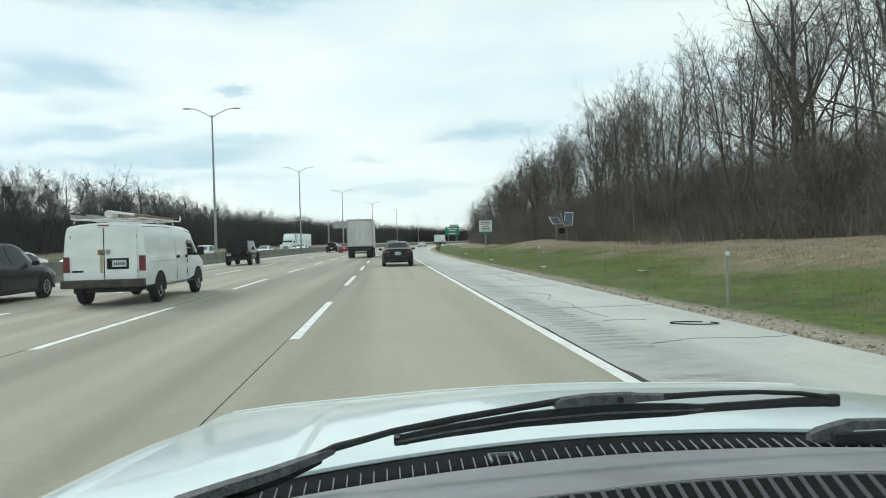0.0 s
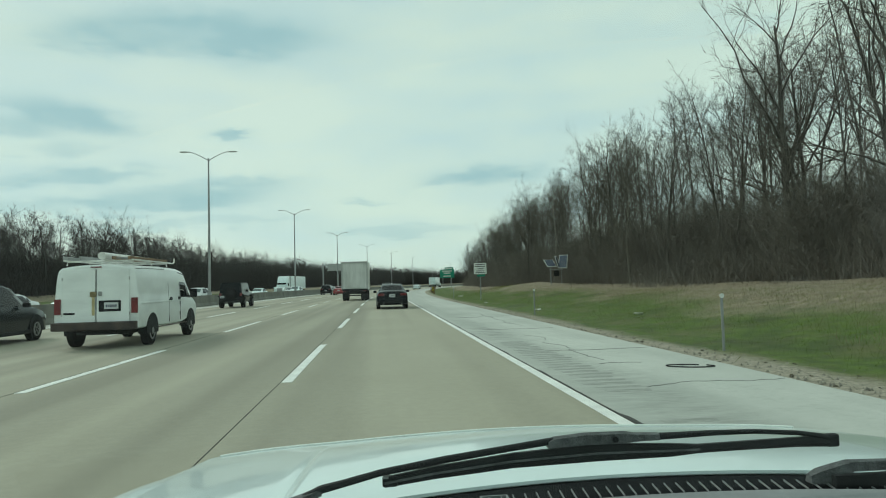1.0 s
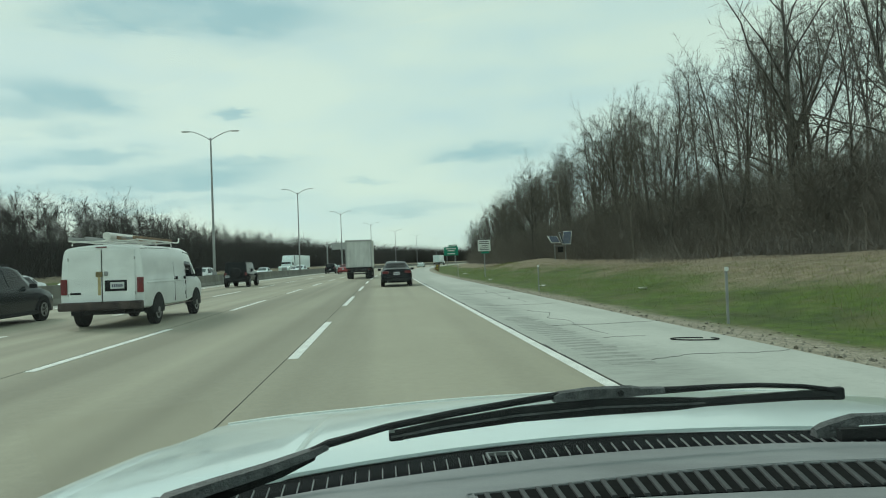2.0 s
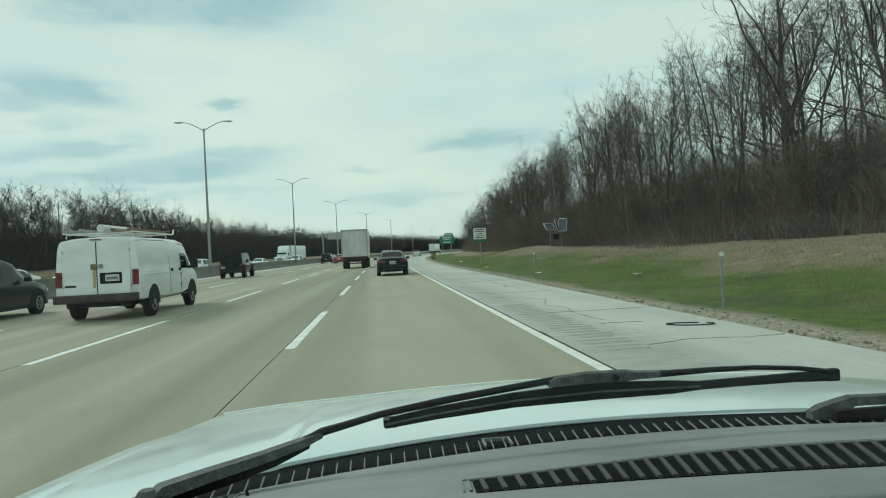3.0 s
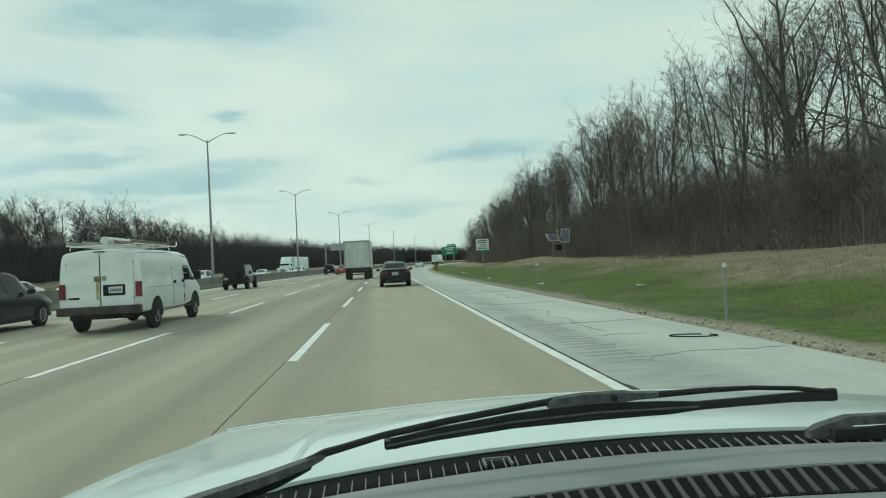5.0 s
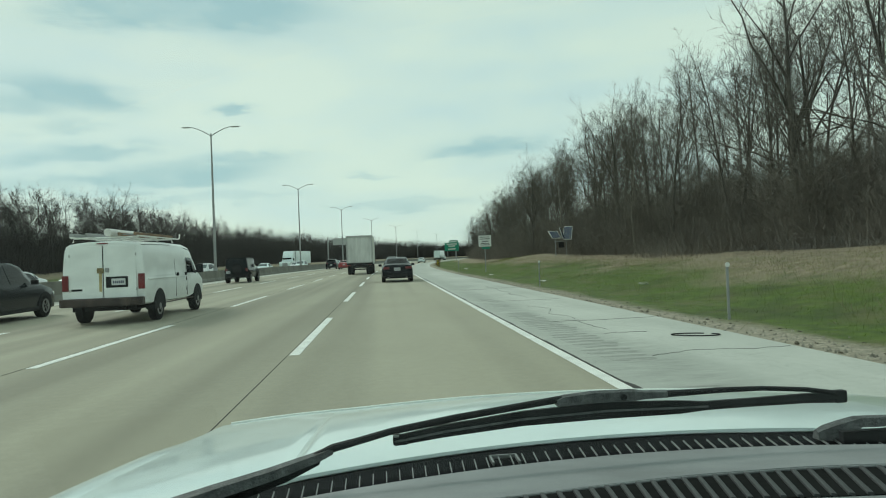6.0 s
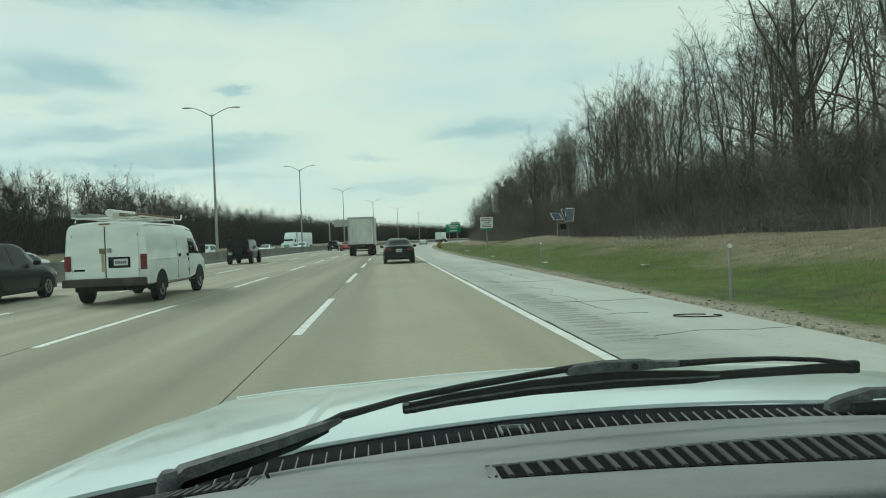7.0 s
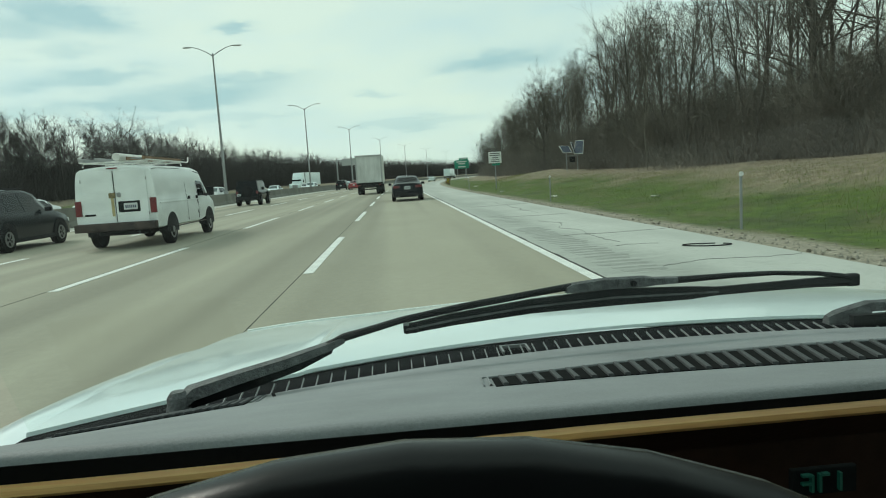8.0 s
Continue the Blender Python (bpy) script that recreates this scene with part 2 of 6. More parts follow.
M_VANWHITE = mat("dirty_white_van_paint", (0.76, 0.79, 0.78), 0.4, 0.0, 0.10, 1.1, 0.02, coat=0.25, stretch=(1, 1, 2.2))
M_SILVER = mat("silver_car_paint", (0.52, 0.54, 0.54), 0.3, 0.4, 0.08, 2.0, 0.0, coat=0.6)
M_BLACKPAINT = mat("black_car_paint", (0.006, 0.008, 0.010), 0.25, 0.0, 0.15, 2.0, 0.0, coat=0.10, spec=0.15)
M_GREYPAINT = mat("dark_grey_car_paint", (0.008, 0.011, 0.013), 0.22, 0.0, 0.15, 2.0, 0.0, coat=0.05, spec=0.18)
M_REDPAINT = mat("red_car_paint", (0.30, 0.018, 0.02), 0.3, 0.0, 0.15, 2.0, 0.0, coat=0.6)
M_BLUEPAINT = mat("blue_truck_paint", (0.03, 0.17, 0.42), 0.35, 0.0, 0.12, 1.0, 0.0, coat=0.4)
M_TEALPAINT = mat("pale_blue_trailer_skin", (0.10, 0.36, 0.48), 0.5, 0.0, 0.12, 0.6)
M_TRUCKBOX = mat("truck_box_skin", (0.66, 0.66, 0.62), 0.5, 0.0, 0.10, 0.6, 0.03, stretch=(1, 1, 0.4))
M_ROLLER = mat("roller_door_grey", (0.58, 0.59, 0.57), 0.5, 0.0, 0.22, 0.9, 0.03, stretch=(1.6, 1, 0.35))
M_RUBBER = mat("tyre_rubber", (0.014, 0.014, 0.014), 0.9, vary=0.3, spec=0.1)
M_TRIM = mat("black_plastic", (0.016, 0.017, 0.018), 0.7, vary=0.25, scale=10, spec=0.15)
M_WORNSTEEL = mat("rusty_bumper_steel", (0.030, 0.022, 0.020), 0.65, 0.2, 0.4, 3, second=(0.085, 0.062, 0.052))
M_RIM = mat("wheel_steel", (0.22, 0.22, 0.22), 0.4, 0.6, 0.2, 5)
M_GLASSDARK = glass_mat("tinted_car_glass", (0.006, 0.008, 0.009))
M_GLASSPALE = glass_mat("sky_lit_car_glass", (0.10, 0.13, 0.13), 0.03)
M_TAIL = mat("red_lamp_lens", (0.14, 0.008, 0.010), 0.3, vary=0.2, coat=0.1, bump=0.0)
M_HEADLAMP = mat("clear_lamp_lens", (0.75, 0.77, 0.76), 0.15, vary=0.1, bump=0.0)
M_PLATE = mat("number_plate", (0.55, 0.57, 0.58), 0.5, vary=0.1)
M_PLATEINK = mat("plate_bars", (0.04, 0.05, 0.09), 0.5)
M_WOODRAIL = mat("ladder_wood", (0.21, 0.13, 0.075), 0.7, vary=0.4, scale=8)
M_PIPE = mat("white_plastic_pipe", (0.70, 0.70, 0.67), 0.5, vary=0.12)
M_RUST = mat("rust_run", (0.42, 0.35, 0.18), 0.7, vary=0.3, scale=6)
M_BRASS = mat("dull_brass_lock", (0.20, 0.16, 0.08), 0.5, 0.5, 0.4, 20)
M_SIGNWHITE = mat("sign_white", (0.72, 0.73, 0.71), 0.5, vary=0.06)
M_SIGNBACK = mat("sign_back_aluminium", (0.40, 0.41, 0.40), 0.5, 0.3, 0.12, 2)
M_SIGNGREEN = mat("sign_green", (0.008, 0.24, 0.15), 0.5, vary=0.08)
M_SIGNINK = mat("sign_ink", (0.03, 0.03, 0.03), 0.5)
M_PANEL = mat("solar_cells", (0.045, 0.06, 0.10), 0.2, 0.0, 0.2, 4, 0.0, coat=0.6)
M_YELLOW = mat("warning_yellow", (0.55, 0.42, 0.03), 0.5, vary=0.1)
M_BARK = mat("bark", (0.095, 0.088, 0.076), 0.95, vary=0.4, scale=3.0, bump=0.5, grain=24, stretch=(1, 1, 0.25))
M_TWIG = mat("twigs", (0.150, 0.138, 0.118), 0.95, vary=0.3, scale=0.3, bump=0.0, island=0.4, spec=0.1)
M_PALEBARK = mat("pale_bark", (0.20, 0.185, 0.155), 0.95, vary=0.35, scale=3.0, bump=0.4, grain=24)
M_BRUSH = mat("brush_stems", (0.200, 0.184, 0.160), 0.95, vary=0.3, scale=0.25, bump=0.0, island=0.35, second=(0.265, 0.240, 0.208), spec=0.1)
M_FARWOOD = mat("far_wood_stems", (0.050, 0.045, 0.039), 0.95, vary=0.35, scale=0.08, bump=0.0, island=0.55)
M_GRASS = leafy(mat("grass_blades", (0.092, 0.160, 0.012), 0.9, vary=0.2, scale=0.35, bump=0.0, island=0.15, second=(0.150, 0.215, 0.022), spec=0.1))
M_STRAW = leafy(mat("dead_grass", (0.27, 0.22, 0.145), 0.9, vary=0.2, scale=0.6, bump=0.0, island=0.2))
M_STONE = mat("loose_stone", (0.28, 0.26, 0.21), 0.9, vary=0.4, scale=3, island=0.5)
M_CLOD = mat("turf_clod", (0.085, 0.075, 0.05), 0.95, vary=0.4, scale=5, island=0.6, second=(0.12, 0.105, 0.07))
M_LITTER = mat("pale_litter", (0.62, 0.62, 0.58), 0.7, vary=0.15)
M_DASH = mat("dashboard_vinyl", (0.222, 0.237, 0.244), 0.62, vary=0.16, scale=5, bump=0.12, grain=420)
M_DASHDARK = mat("dash_shade_black", (0.010, 0.009, 0.009), 0.8, vary=0.2, spec=0.1)
M_FASCIA = mat("dark_brown_fascia", (0.034, 0.015, 0.009), 0.7, vary=0.3, scale=8, spec=0.15)
M_COWL = mat("cowl_plastic", (0.006, 0.007, 0.008), 0.9, vary=0.25, scale=12, spec=0.06)
# pale grey puts the reflection along the cowl's slits into the rib colour
M_COWLRIB = mat("cowl_rib_sheen", (0.21, 0.225, 0.225), 0.45, vary=0.1)
M_WIPER = mat("wiper_black", (0.014, 0.015, 0.016), 0.6, vary=0.25, scale=30, spec=0.2)
M_WIPERGREY = mat("weathered_wiper_arm", (0.085, 0.089, 0.092), 0.6, vary=0.45, scale=60, bump=0.4, grain=260)
# slats darker than the dash vinyl: their shade is mixed into this colour
M_SLATSHADE = mat("shaded_vent_slat_plastic", (0.058, 0.062, 0.065), 0.6, vary=0.2, scale=20, spec=0.3)
# near-black: paints the shade inside the vents; also display and seam
M_BLACK_VENTSHADE = mat("vent_shade_and_seam_black", (0.013, 0.014, 0.014), 0.9, spec=0.03)
M_WOODTRIM = mat("amber_wood_trim", (0.86, 0.46, 0.165), 0.4, vary=0.25, scale=8, stretch=(0.3, 6, 6), bump=0.0, coat=0.3)
M_LEATHER = mat("black_wheel_leather", (0.004, 0.004, 0.005), 0.27, vary=0.2, scale=20, bump=0.03, grain=900, spec=0.25)
M_HEADLINER = mat("cabin_lining", (0.20, 0.19, 0.17), 0.9, vary=0.1)
M_DIGIT = lamp_mat("clock_digits", (0.006, 0.08, 0.055), 0.05)


# ---------------------------------------------------------------- mesh helpers
def link(name, bm, material, parent=None, label="", smooth=None):
    me = bpy.data.meshes.new(name)
    bmesh.ops.recalc_face_normals(bm, faces=bm.faces)
    bm.to_mesh(me)
    bm.free()
    me.materials.append(material)
    if smooth:
        me.shade_smooth()
        me.set_sharp_from_angle(angle=radians(smooth))
    ob = new(name, me)
    if parent:
        ob.parent = parent
    if label:
        ob["label"] = label
    return ob


def part(name, bm, material, parent, label="", smooth=None):
    return link(name, bm, material, parent, label, smooth)


def soup(name, verts, faces, material, parent=None):
    me = bpy.data.meshes.new(name)
    me.from_pydata(verts, [], faces)
    me.materials.append(material)
    ob = new(name, me)
    if parent:
        ob.parent = parent
    return ob


def thing(name, m, label, category, group=""):
    ob = new(name)
    ob.empty_display_size = 0.3
    ob.matrix_world = m
    return tagged(ob, label, category, group)


def box(bm, c, s, bevel=0.0, turn=None):
    m = Matrix.Translation(c)
    if turn:
        m = m @ Euler([radians(a) for a in turn]).to_matrix().to_4x4()
    r = bmesh.ops.create_cube(bm, size=1, matrix=m @ Matrix.Diagonal((*s, 1)))
    if bevel:
        es = list({e for v in r["verts"] for e in v.link_edges})
        bmesh.ops.bevel(bm, geom=es, offset=bevel, segments=2, affect="EDGES", profile=0.6)
    return bm


def boxed(c, s, bevel=0.0, turn=None):
    return box(bmesh.new(), c, s, bevel, turn)


def tube(bm, path, radii, sides=8, caps=True):
    """A round bar along a path; radii: one number or one for each point."""
    pts = [Vector(p) for p in path]
    if isinstance(radii, (int, float)):
        radii = [radii] * len(pts)
    rings = []
    for i, p in enumerate(pts):
        d = (pts[min(i + 1, len(pts) - 1)] - pts[max(i - 1, 0)]).normalized()
        a = d.orthogonal().normalized() if abs(d.z) > 0.95 else d.cross(Vector((0, 0, 1))).normalized()
        b = d.cross(a)
        rings.append([bm.verts.new(p + radii[i] * (math.cos(k * math.tau / sides) * a + math.sin(k * math.tau / sides) * b)) for k in range(sides)])
    for r0, r1 in zip(rings, rings[1:]):
        for k in range(sides):
            bm.faces.new((r0[k], r0[(k + 1) % sides], r1[(k + 1) % sides], r1[k]))
    if caps:
        bm.faces.new(rings[0][::-1])
        bm.faces.new(rings[-1])
    return bm


def loft(bm, rings, closed=True, caps=True):
    vs = [[bm.verts.new(p) for p in r] for r in rings]
    n = len(vs[0])
    for a, b in zip(vs, vs[1:]):
        for k in range(n if closed else n - 1):
            bm.faces.new((a[k], a[(k + 1) % n], b[(k + 1) % n], b[k]))
    if caps and closed:
        bm.faces.new(vs[0][::-1])
        bm.faces.new(vs[-1])
    return bm


def sheet(bm, rows):
    vs = [[bm.verts.new(p) for p in r] for r in rows]
    for a, b in zip(vs, vs[1:]):
        for k in range(len(a) - 1):
            bm.faces.new((a[k], a[k + 1], b[k + 1], b[k]))
    return bm


def thicken(bm, d):
    """Gives a sheet a thickness of d downwards."""
    bmesh.ops.recalc_face_normals(bm, faces=bm.faces)
    r = bmesh.ops.extrude_face_region(bm, geom=list(bm.faces))
    bmesh.ops.translate(bm, vec=(0, 0, -d), verts=[g for g in r["geom"] if isinstance(g, bmesh.types.BMVert)])
    return bm


def smoothstep(a, b, x):
    t = min(1.0, max(0.0, (x - a) / (b - a)))
    return t * t * (3 - 2 * t)


# ---------------------------------------------------------------- the road's line
CURVE_FROM, CURVE_R, CURVE_TO = 48.0, 1000.0, 620.0


def bend(y):
    """How far the road has swung to the right at y."""
    if y < CURVE_FROM:
        return 0.0
    e = min(y, CURVE_TO) - CURVE_FROM
    return e * e / (2 * CURVE_R) + max(0.0, y - CURVE_TO) * (CURVE_TO - CURVE_FROM) / CURVE_R


def heading(y):
    return -math.degrees(math.atan(max(0.0, min(y, CURVE_TO) - CURVE_FROM) / CURVE_R))


def on_road(lat, y, z=0.0):
    return Vector((lat + bend(y), y, z))


def road_pose(lat, y, z=0.0, turn=0.0):
    p = on_road(lat, y, z)
    return pose(p.x, p.y, p.z, 0, 0, heading(y) + turn)


EDGE_R, SHOULDER_R, LANE = 2.27, 5.35, 3.66
LINES = [EDGE_R - LANE * k for k in (1, 2, 3)]
GUTTER_L, WALL_L = -13.6, -14.9
FAR_L = -31.5


def height(lat, y):
    """The ground beside the paving."""
    n = noise.noise((lat * 0.12, y * 0.05, 3.1)) * 0.35 + noise.noise((lat * 0.5, y * 0.2, 8.0)) * 0.10
    if lat > SHOULDER_R:
        near = 1.15 * smoothstep(6.2, 15.0, lat) * (1 - 0.45 * smoothstep(50, 110, y))
        z = -0.03 + near + 3.2 * smoothstep(16, 48, lat) + n * smoothstep(6.5, 12, lat)
        return z + 6 * smoothstep(60, 300, lat)
    if lat < FAR_L:
        return -0.03 + 1.3 * smoothstep(-FAR_L, -FAR_L + 14, -lat) + n * smoothstep(-FAR_L + 1, -FAR_L + 8, -lat) + 5 * smoothstep(60, 300, -lat)
    return -0.06


def strip(name, lats, ys, z, material, kind="structure", label="", category="", thick=0.0):
    bm = sheet(bmesh.new(), [[on_road(l, y, z) for l in lats] for y in ys])
    if thick:
        thicken(bm, thick)
    uv = bm.loops.layers.uv.new("UVMap")
    for f in bm.faces:
        for lp in f.loops:
            lp[uv].uv = (lp.vert.co.x - bend(lp.vert.co.y), lp.vert.co.y)
    ob = link(name, bm, material)
    return tagged(ob, label, category, "", kind)


# ---------------------------------------------------------------- ground, paving, lines
def steps(*stops):
    out = []
    for a, b, d in stops:
        n = max(1, round((b - a) / d))
        out += [a + (b - a) * i / n for i in range(n)]
    return out + [stops[-1][1]]


G_LAT = steps((-2600, -400, 550), (-400, -90, 62), (-90, -46, 8), (-46, -31.5, 2.4)) + steps((5.35, 20, 0.45), (20, 52, 3.2), (52, 300, 50), (300, 2600, 575))
G_Y = steps((-900, -60, 140), (-60, -4, 8), (-4, 70, 0.9), (70, 160, 3), (160, 640, 16), (640, 3400, 460))
bm = sheet(bmesh.new(), [[on_road(l, y, height(l, y)) for l in G_LAT] for y in G_Y])
uv = bm.loops.layers.uv.new("UVMap")
for f in bm.faces:
    f.smooth = True
    for lp in f.loops:
        lp[uv].uv = (lp.vert.co.x - bend(lp.vert.co.y), lp.vert.co.y)
ground = tagged(link("ground", bm, M_GROUND), "grassy verges and wood floor beside the motorway", "ground", "", "structure")

R_Y = steps((-60, 48, 6), (48, 640, 8))
strip("road", [GUTTER_L, -10, -6, -2, EDGE_R + 0.12], R_Y, 0.0, M_ROAD, "structure", "worn tan concrete motorway lanes", "road", 0.05)
shoulder = strip("pavement_shoulder", [EDGE_R + 0.12, 3.4, 4.4, SHOULDER_R], R_Y, -0.004, M_SHOULDER, "structure", "pale cracked concrete hard shoulder", "road shoulder", 0.05)
strip("pavement_gutter", [WALL_L + 0.05, GUTTER_L], R_Y, 0.003, M_GUTTER, "structure", "pale concrete gutter along the median wall", "gutter", 0.05)
strip("road_far", [FAR_L, -24, -16.0], R_Y, -0.004, M_ROAD, "structure", "concrete lanes of the opposite carriageway", "road", 0.05)
strip("pavement_median", [-16.0, WALL_L + 0.05], R_Y, -0.01, M_GUTTER, "structure", "concrete strip under the median wall", "median", 0.05)

strip("edge_line", [EDGE_R - 0.07, EDGE_R + 0.07], R_Y, 0.006, M_PAINT_LINE, "structure", "solid white edge line", "lane marking", 0.005)
bm = sheet(bmesh.new(), [[on_road(EDGE_R + 0.085, y, 0.004), on_road(EDGE_R + 0.105 + 0.075 * max(0.0, noise.noise((y * 0.9, 4.0, 0)) + 0.15 + 0.4 * noise.noise((y * 4.0, 9.0, 0))), y, 0.004)] for y in steps((-20, 60, 0.16), (60, 300, 4))])
tagged(link("trim_edge_joint", thicken(bm, 0.006), M_JOINT), "crumbling dark joint beside the edge line", "joint", "", "structure")
strip("trim_lane_joint", [LINES[0] - 0.101, LINES[0] - 0.093], R_Y, 0.004, M_JOINT, "structure", "sealed joint between two lanes", "joint", 0.006)
strip("trim_lane_joint_far", [LINES[1] - 0.101, LINES[1] - 0.096], R_Y, 0.004, M_JOINT, "structure", "sealed joint between two lanes", "joint", 0.006)
strip("gutter_line", [GUTTER_L + 0.05, GUTTER_L + 0.2], R_Y, 0.008, M_PAINT_LINE, "structure", "solid line along the median gutter", "lane marking", 0.005)

DASH, CYCLE, FIRST = 6.1, 12.19, 9.75
for li, lat in enumerate(LINES):
    for k in range(-2, 27):
        y0 = FIRST + CYCLE * k
        ys = [y0 + DASH * i / 4 for i in range(5)]
        bm = thicken(sheet(bmesh.new(), [[on_road(lat - 0.075, y, 0.006), on_road(lat + 0.075, y, 0.006)] for y in ys]), 0.005)
        tagged(link("lane_dash", bm, M_PAINT_LINE), "white painted lane dash on tan concrete", "lane marking", f"dashes of lane line {'abc'[li]}")

# grooves of the rumble strip, ground across the shoulder, worn away here and there
groove_mesh = None
for k in range(72):
    y = 4.3 + 0.30 * k
    worn = noise.noise((y * 0.35, 17.0, 0))
    if worn < -0.28 or random.random() < smoothstep(14, 26, y):
        continue
    if groove_mesh is None:
        bm = bmesh.new()
        bm.faces.new([bm.verts.new((0.36 * a, 0.075 * b, 0.002)) for a, b in ((-1, 0.5), (-0.92, -0.6), (0.1, -0.9), (0.9, -0.8), (1, 0.6), (0.2, 0.85), (-0.8, 0.95))])
        g = part("groove", thicken(bm, 0.004), M_GROOVE, shoulder)
        groove_mesh = g.data
    else:
        g = new("groove", groove_mesh)
        g.parent = shoulder
    g.location = on_road(2.96 + random.uniform(-0.05, 0.05), y, -0.0045)
    g.scale = (random.uniform(0.6, 1.05), random.uniform(0.8, 1.5), 1)

# a thrown tyre strip on the shoulder
bm = tube(bmesh.new(), [(4.68 + 0.33 * math.cos(a), 9.72 - 0.10 * math.cos(a) + 0.17 * math.sin(a), 0.012) for a in [1.0 + i * 5.9 / 28 for i in range(29)]], 0.010, 6)
tagged(link("rubber_strip", bm, M_RUBBER), "looped strip of thrown black tyre rubber", "road debris")

# cracks that wander over the shoulder
for y0, l0, l1, slope in ((8.2, 3.3, 5.3, 0.06), (10.4, 3.5, 4.2, 0.12), (12.6, 3.2, 5.3, 0.05), (19.0, 2.9, 5.0, -0.1), (26.0, 2.9, 5.3, 0.1)):
    rows = []
    for i in range(41):
        lat = l0 + (l1 - l0) * i / 40
        y = y0 + slope * (lat - l0) + 0.28 * noise.noise((lat * 1.1, y0, 0)) + 0.07 * noise.noise((lat * 6, y0, 3))
        w = 0.0015 + 0.006 * max(0.0, noise.noise((lat * 3, y0, 9)))
        rows.append([on_road(lat, y - w, 0.001), on_road(lat, y + w, 0.001)])
    tagged(link("trim_crack", thicken(sheet(bmesh.new(), rows), 0.004), M_JOINT), "thin dark crack across the shoulder", "crack", "", "structure")
for l0, y0, y1 in ((3.75, 11.0, 17.0), (4.3, 20.0, 29.0)):
    rows = []
    for i in range(61):
        y = y0 + (y1 - y0) * i / 60
        lat = l0 + 0.30 * noise.noise((y * 0.8, l0, 2)) + 0.07 * noise.noise((y * 5, l0, 7))
        w = 0.0015 + 0.006 * max(0.0, noise.noise((y * 2.2, l0, 11)))
        rows.append([on_road(lat - w, y, 0.001), on_road(lat + w, y, 0.001)])
    tagged(link("trim_crack", thicken(sheet(bmesh.new(), rows), 0.004), M_JOINT), "thin crack wandering along the shoulder", "crack", "", "structure")

# ---------------------------------------------------------------- median wall
WALL_PROFILE = [(0.0, 0.0), (0.0, 0.08), (-0.14, 0.30), (-0.20, 0.92), (-0.42, 0.92), (-0.48, 0.30), (-0.62, 0.08), (-0.62, 0.0)]
wall = tagged(new("wall_median"), "weathered grey concrete median barrier", "barrier", "", "structure")
y = -30.0
while y < 560:
    l = 9.1
    rings = [[on_road(WALL_L + dx, yy, z) for dx, z in WALL_PROFILE] for yy in (y + 0.012, y + l / 2, y + l - 0.012)]
    part("barrier_panel", loft(bmesh.new(), rings), M_BARRIER, wall)
    y += l


# ---------------------------------------------------------------- lamp columns
def lamp_column():
    t = thing("street_lamp", Matrix(), "tall galvanised twin-arm lamp column on the median wall", "street lamp", "lamp columns along the median")
    part("base", boxed((0, 0, 0.12), (0.34, 0.34, 0.24), 0.02), M_GALV, t)
    part("pole", tube(bmesh.new(), [(0, 0, 0.1), (0, 0, 4), (0, 0, 8), (0, 0, 12.1)], [0.125, 0.105, 0.085, 0.062], 10), M_GALV, t, smooth=40)
    part("cap", tube(bmesh.new(), [(0, 0, 12.0), (0, 0, 12.18), (0, 0, 12.26)], [0.085, 0.085, 0.03], 10), M_GALV, t, smooth=40)
    for s in (-1, 1):
        path = [(s * 0.05, 0, 12.05), (s * 0.55, 0, 12.36), (s * 1.15, 0, 12.66), (s * 1.6, 0, 12.80), (s * 1.8, 0, 12.82)]
        arm = part("arm", tube(bmesh.new(), path, [0.042, 0.036, 0.032, 0.03, 0.03], 8), M_GALV, t, smooth=40)
        bm = bmesh.new()
        loft(bm, [[(s * x, w * a, 12.82 + h * b) for a, b in ((-1, -0.3), (-0.7, 0.7), (0.7, 0.7), (1, -0.3), (0.6, -1), (-0.6, -1))]
                  for x, w, h in ((1.72, 0.05, 0.035), (1.9, 0.13, 0.055), (2.3, 0.15, 0.06), (2.52, 0.08, 0.03))])
        part("lantern", bm, M_SIGNBACK, arm, "flat grey lantern head")
    return t


column = lamp_column()
column.matrix_world = road_pose(WALL_L - 0.31, 60, 0.92)
for k in (-1, 1, 2, 3, 4, 5, 6, 7, 8, 9):
    copy_thing(column, road_pose(WALL_L - 0.31, 60 + 46 * k, 0.92))


# ---------------------------------------------------------------- the white car that carries the view
XC = 0.40                                        # the car's middle line
HALF = 0.99


def hood_rear(s):
    return 1.10 - 0.38 * s * s


def hood_front(s):
    return 2.06 - 0.145 * s * s


def glass_base(s):
    return 0.96 - 0.33 * s * s


def hood_z(s, y):
    """The bonnet's height: bowed along and across, with a raised middle panel that fades out before the front lip."""
    t = (y - hood_rear(s)) / (hood_front(s) - hood_rear(s))
    z = 1.032 - 0.045 * t - 0.075 * t * t - 0.022 * (s / 0.87) ** 2 * smoothstep(0, 0.6, t)
    z -= 0.0075 * smoothstep(0.35, 1.0, t) * smoothstep(0.80, 0.45, s)
    fade = smoothstep(-0.05, 0.12, t) * (1 - smoothstep(0.45, 0.93, t))
    groove = 0.006 * math.exp(-((s - 0.566) / 0.011) ** 2)
    return z + (0.011 * smoothstep(0.574, 0.545, s) - groove) * fade


def dash_z(s, y):
    t = (glass_base(s) - y) / (glass_base(s) - 0.42)
    return 1.044 + 0.113 * (0.9 * t + 0.1 * t * t)


own = thing("car", pose(0, 0, 0), "white car with a dusty bonnet and grey dashboard", "car")

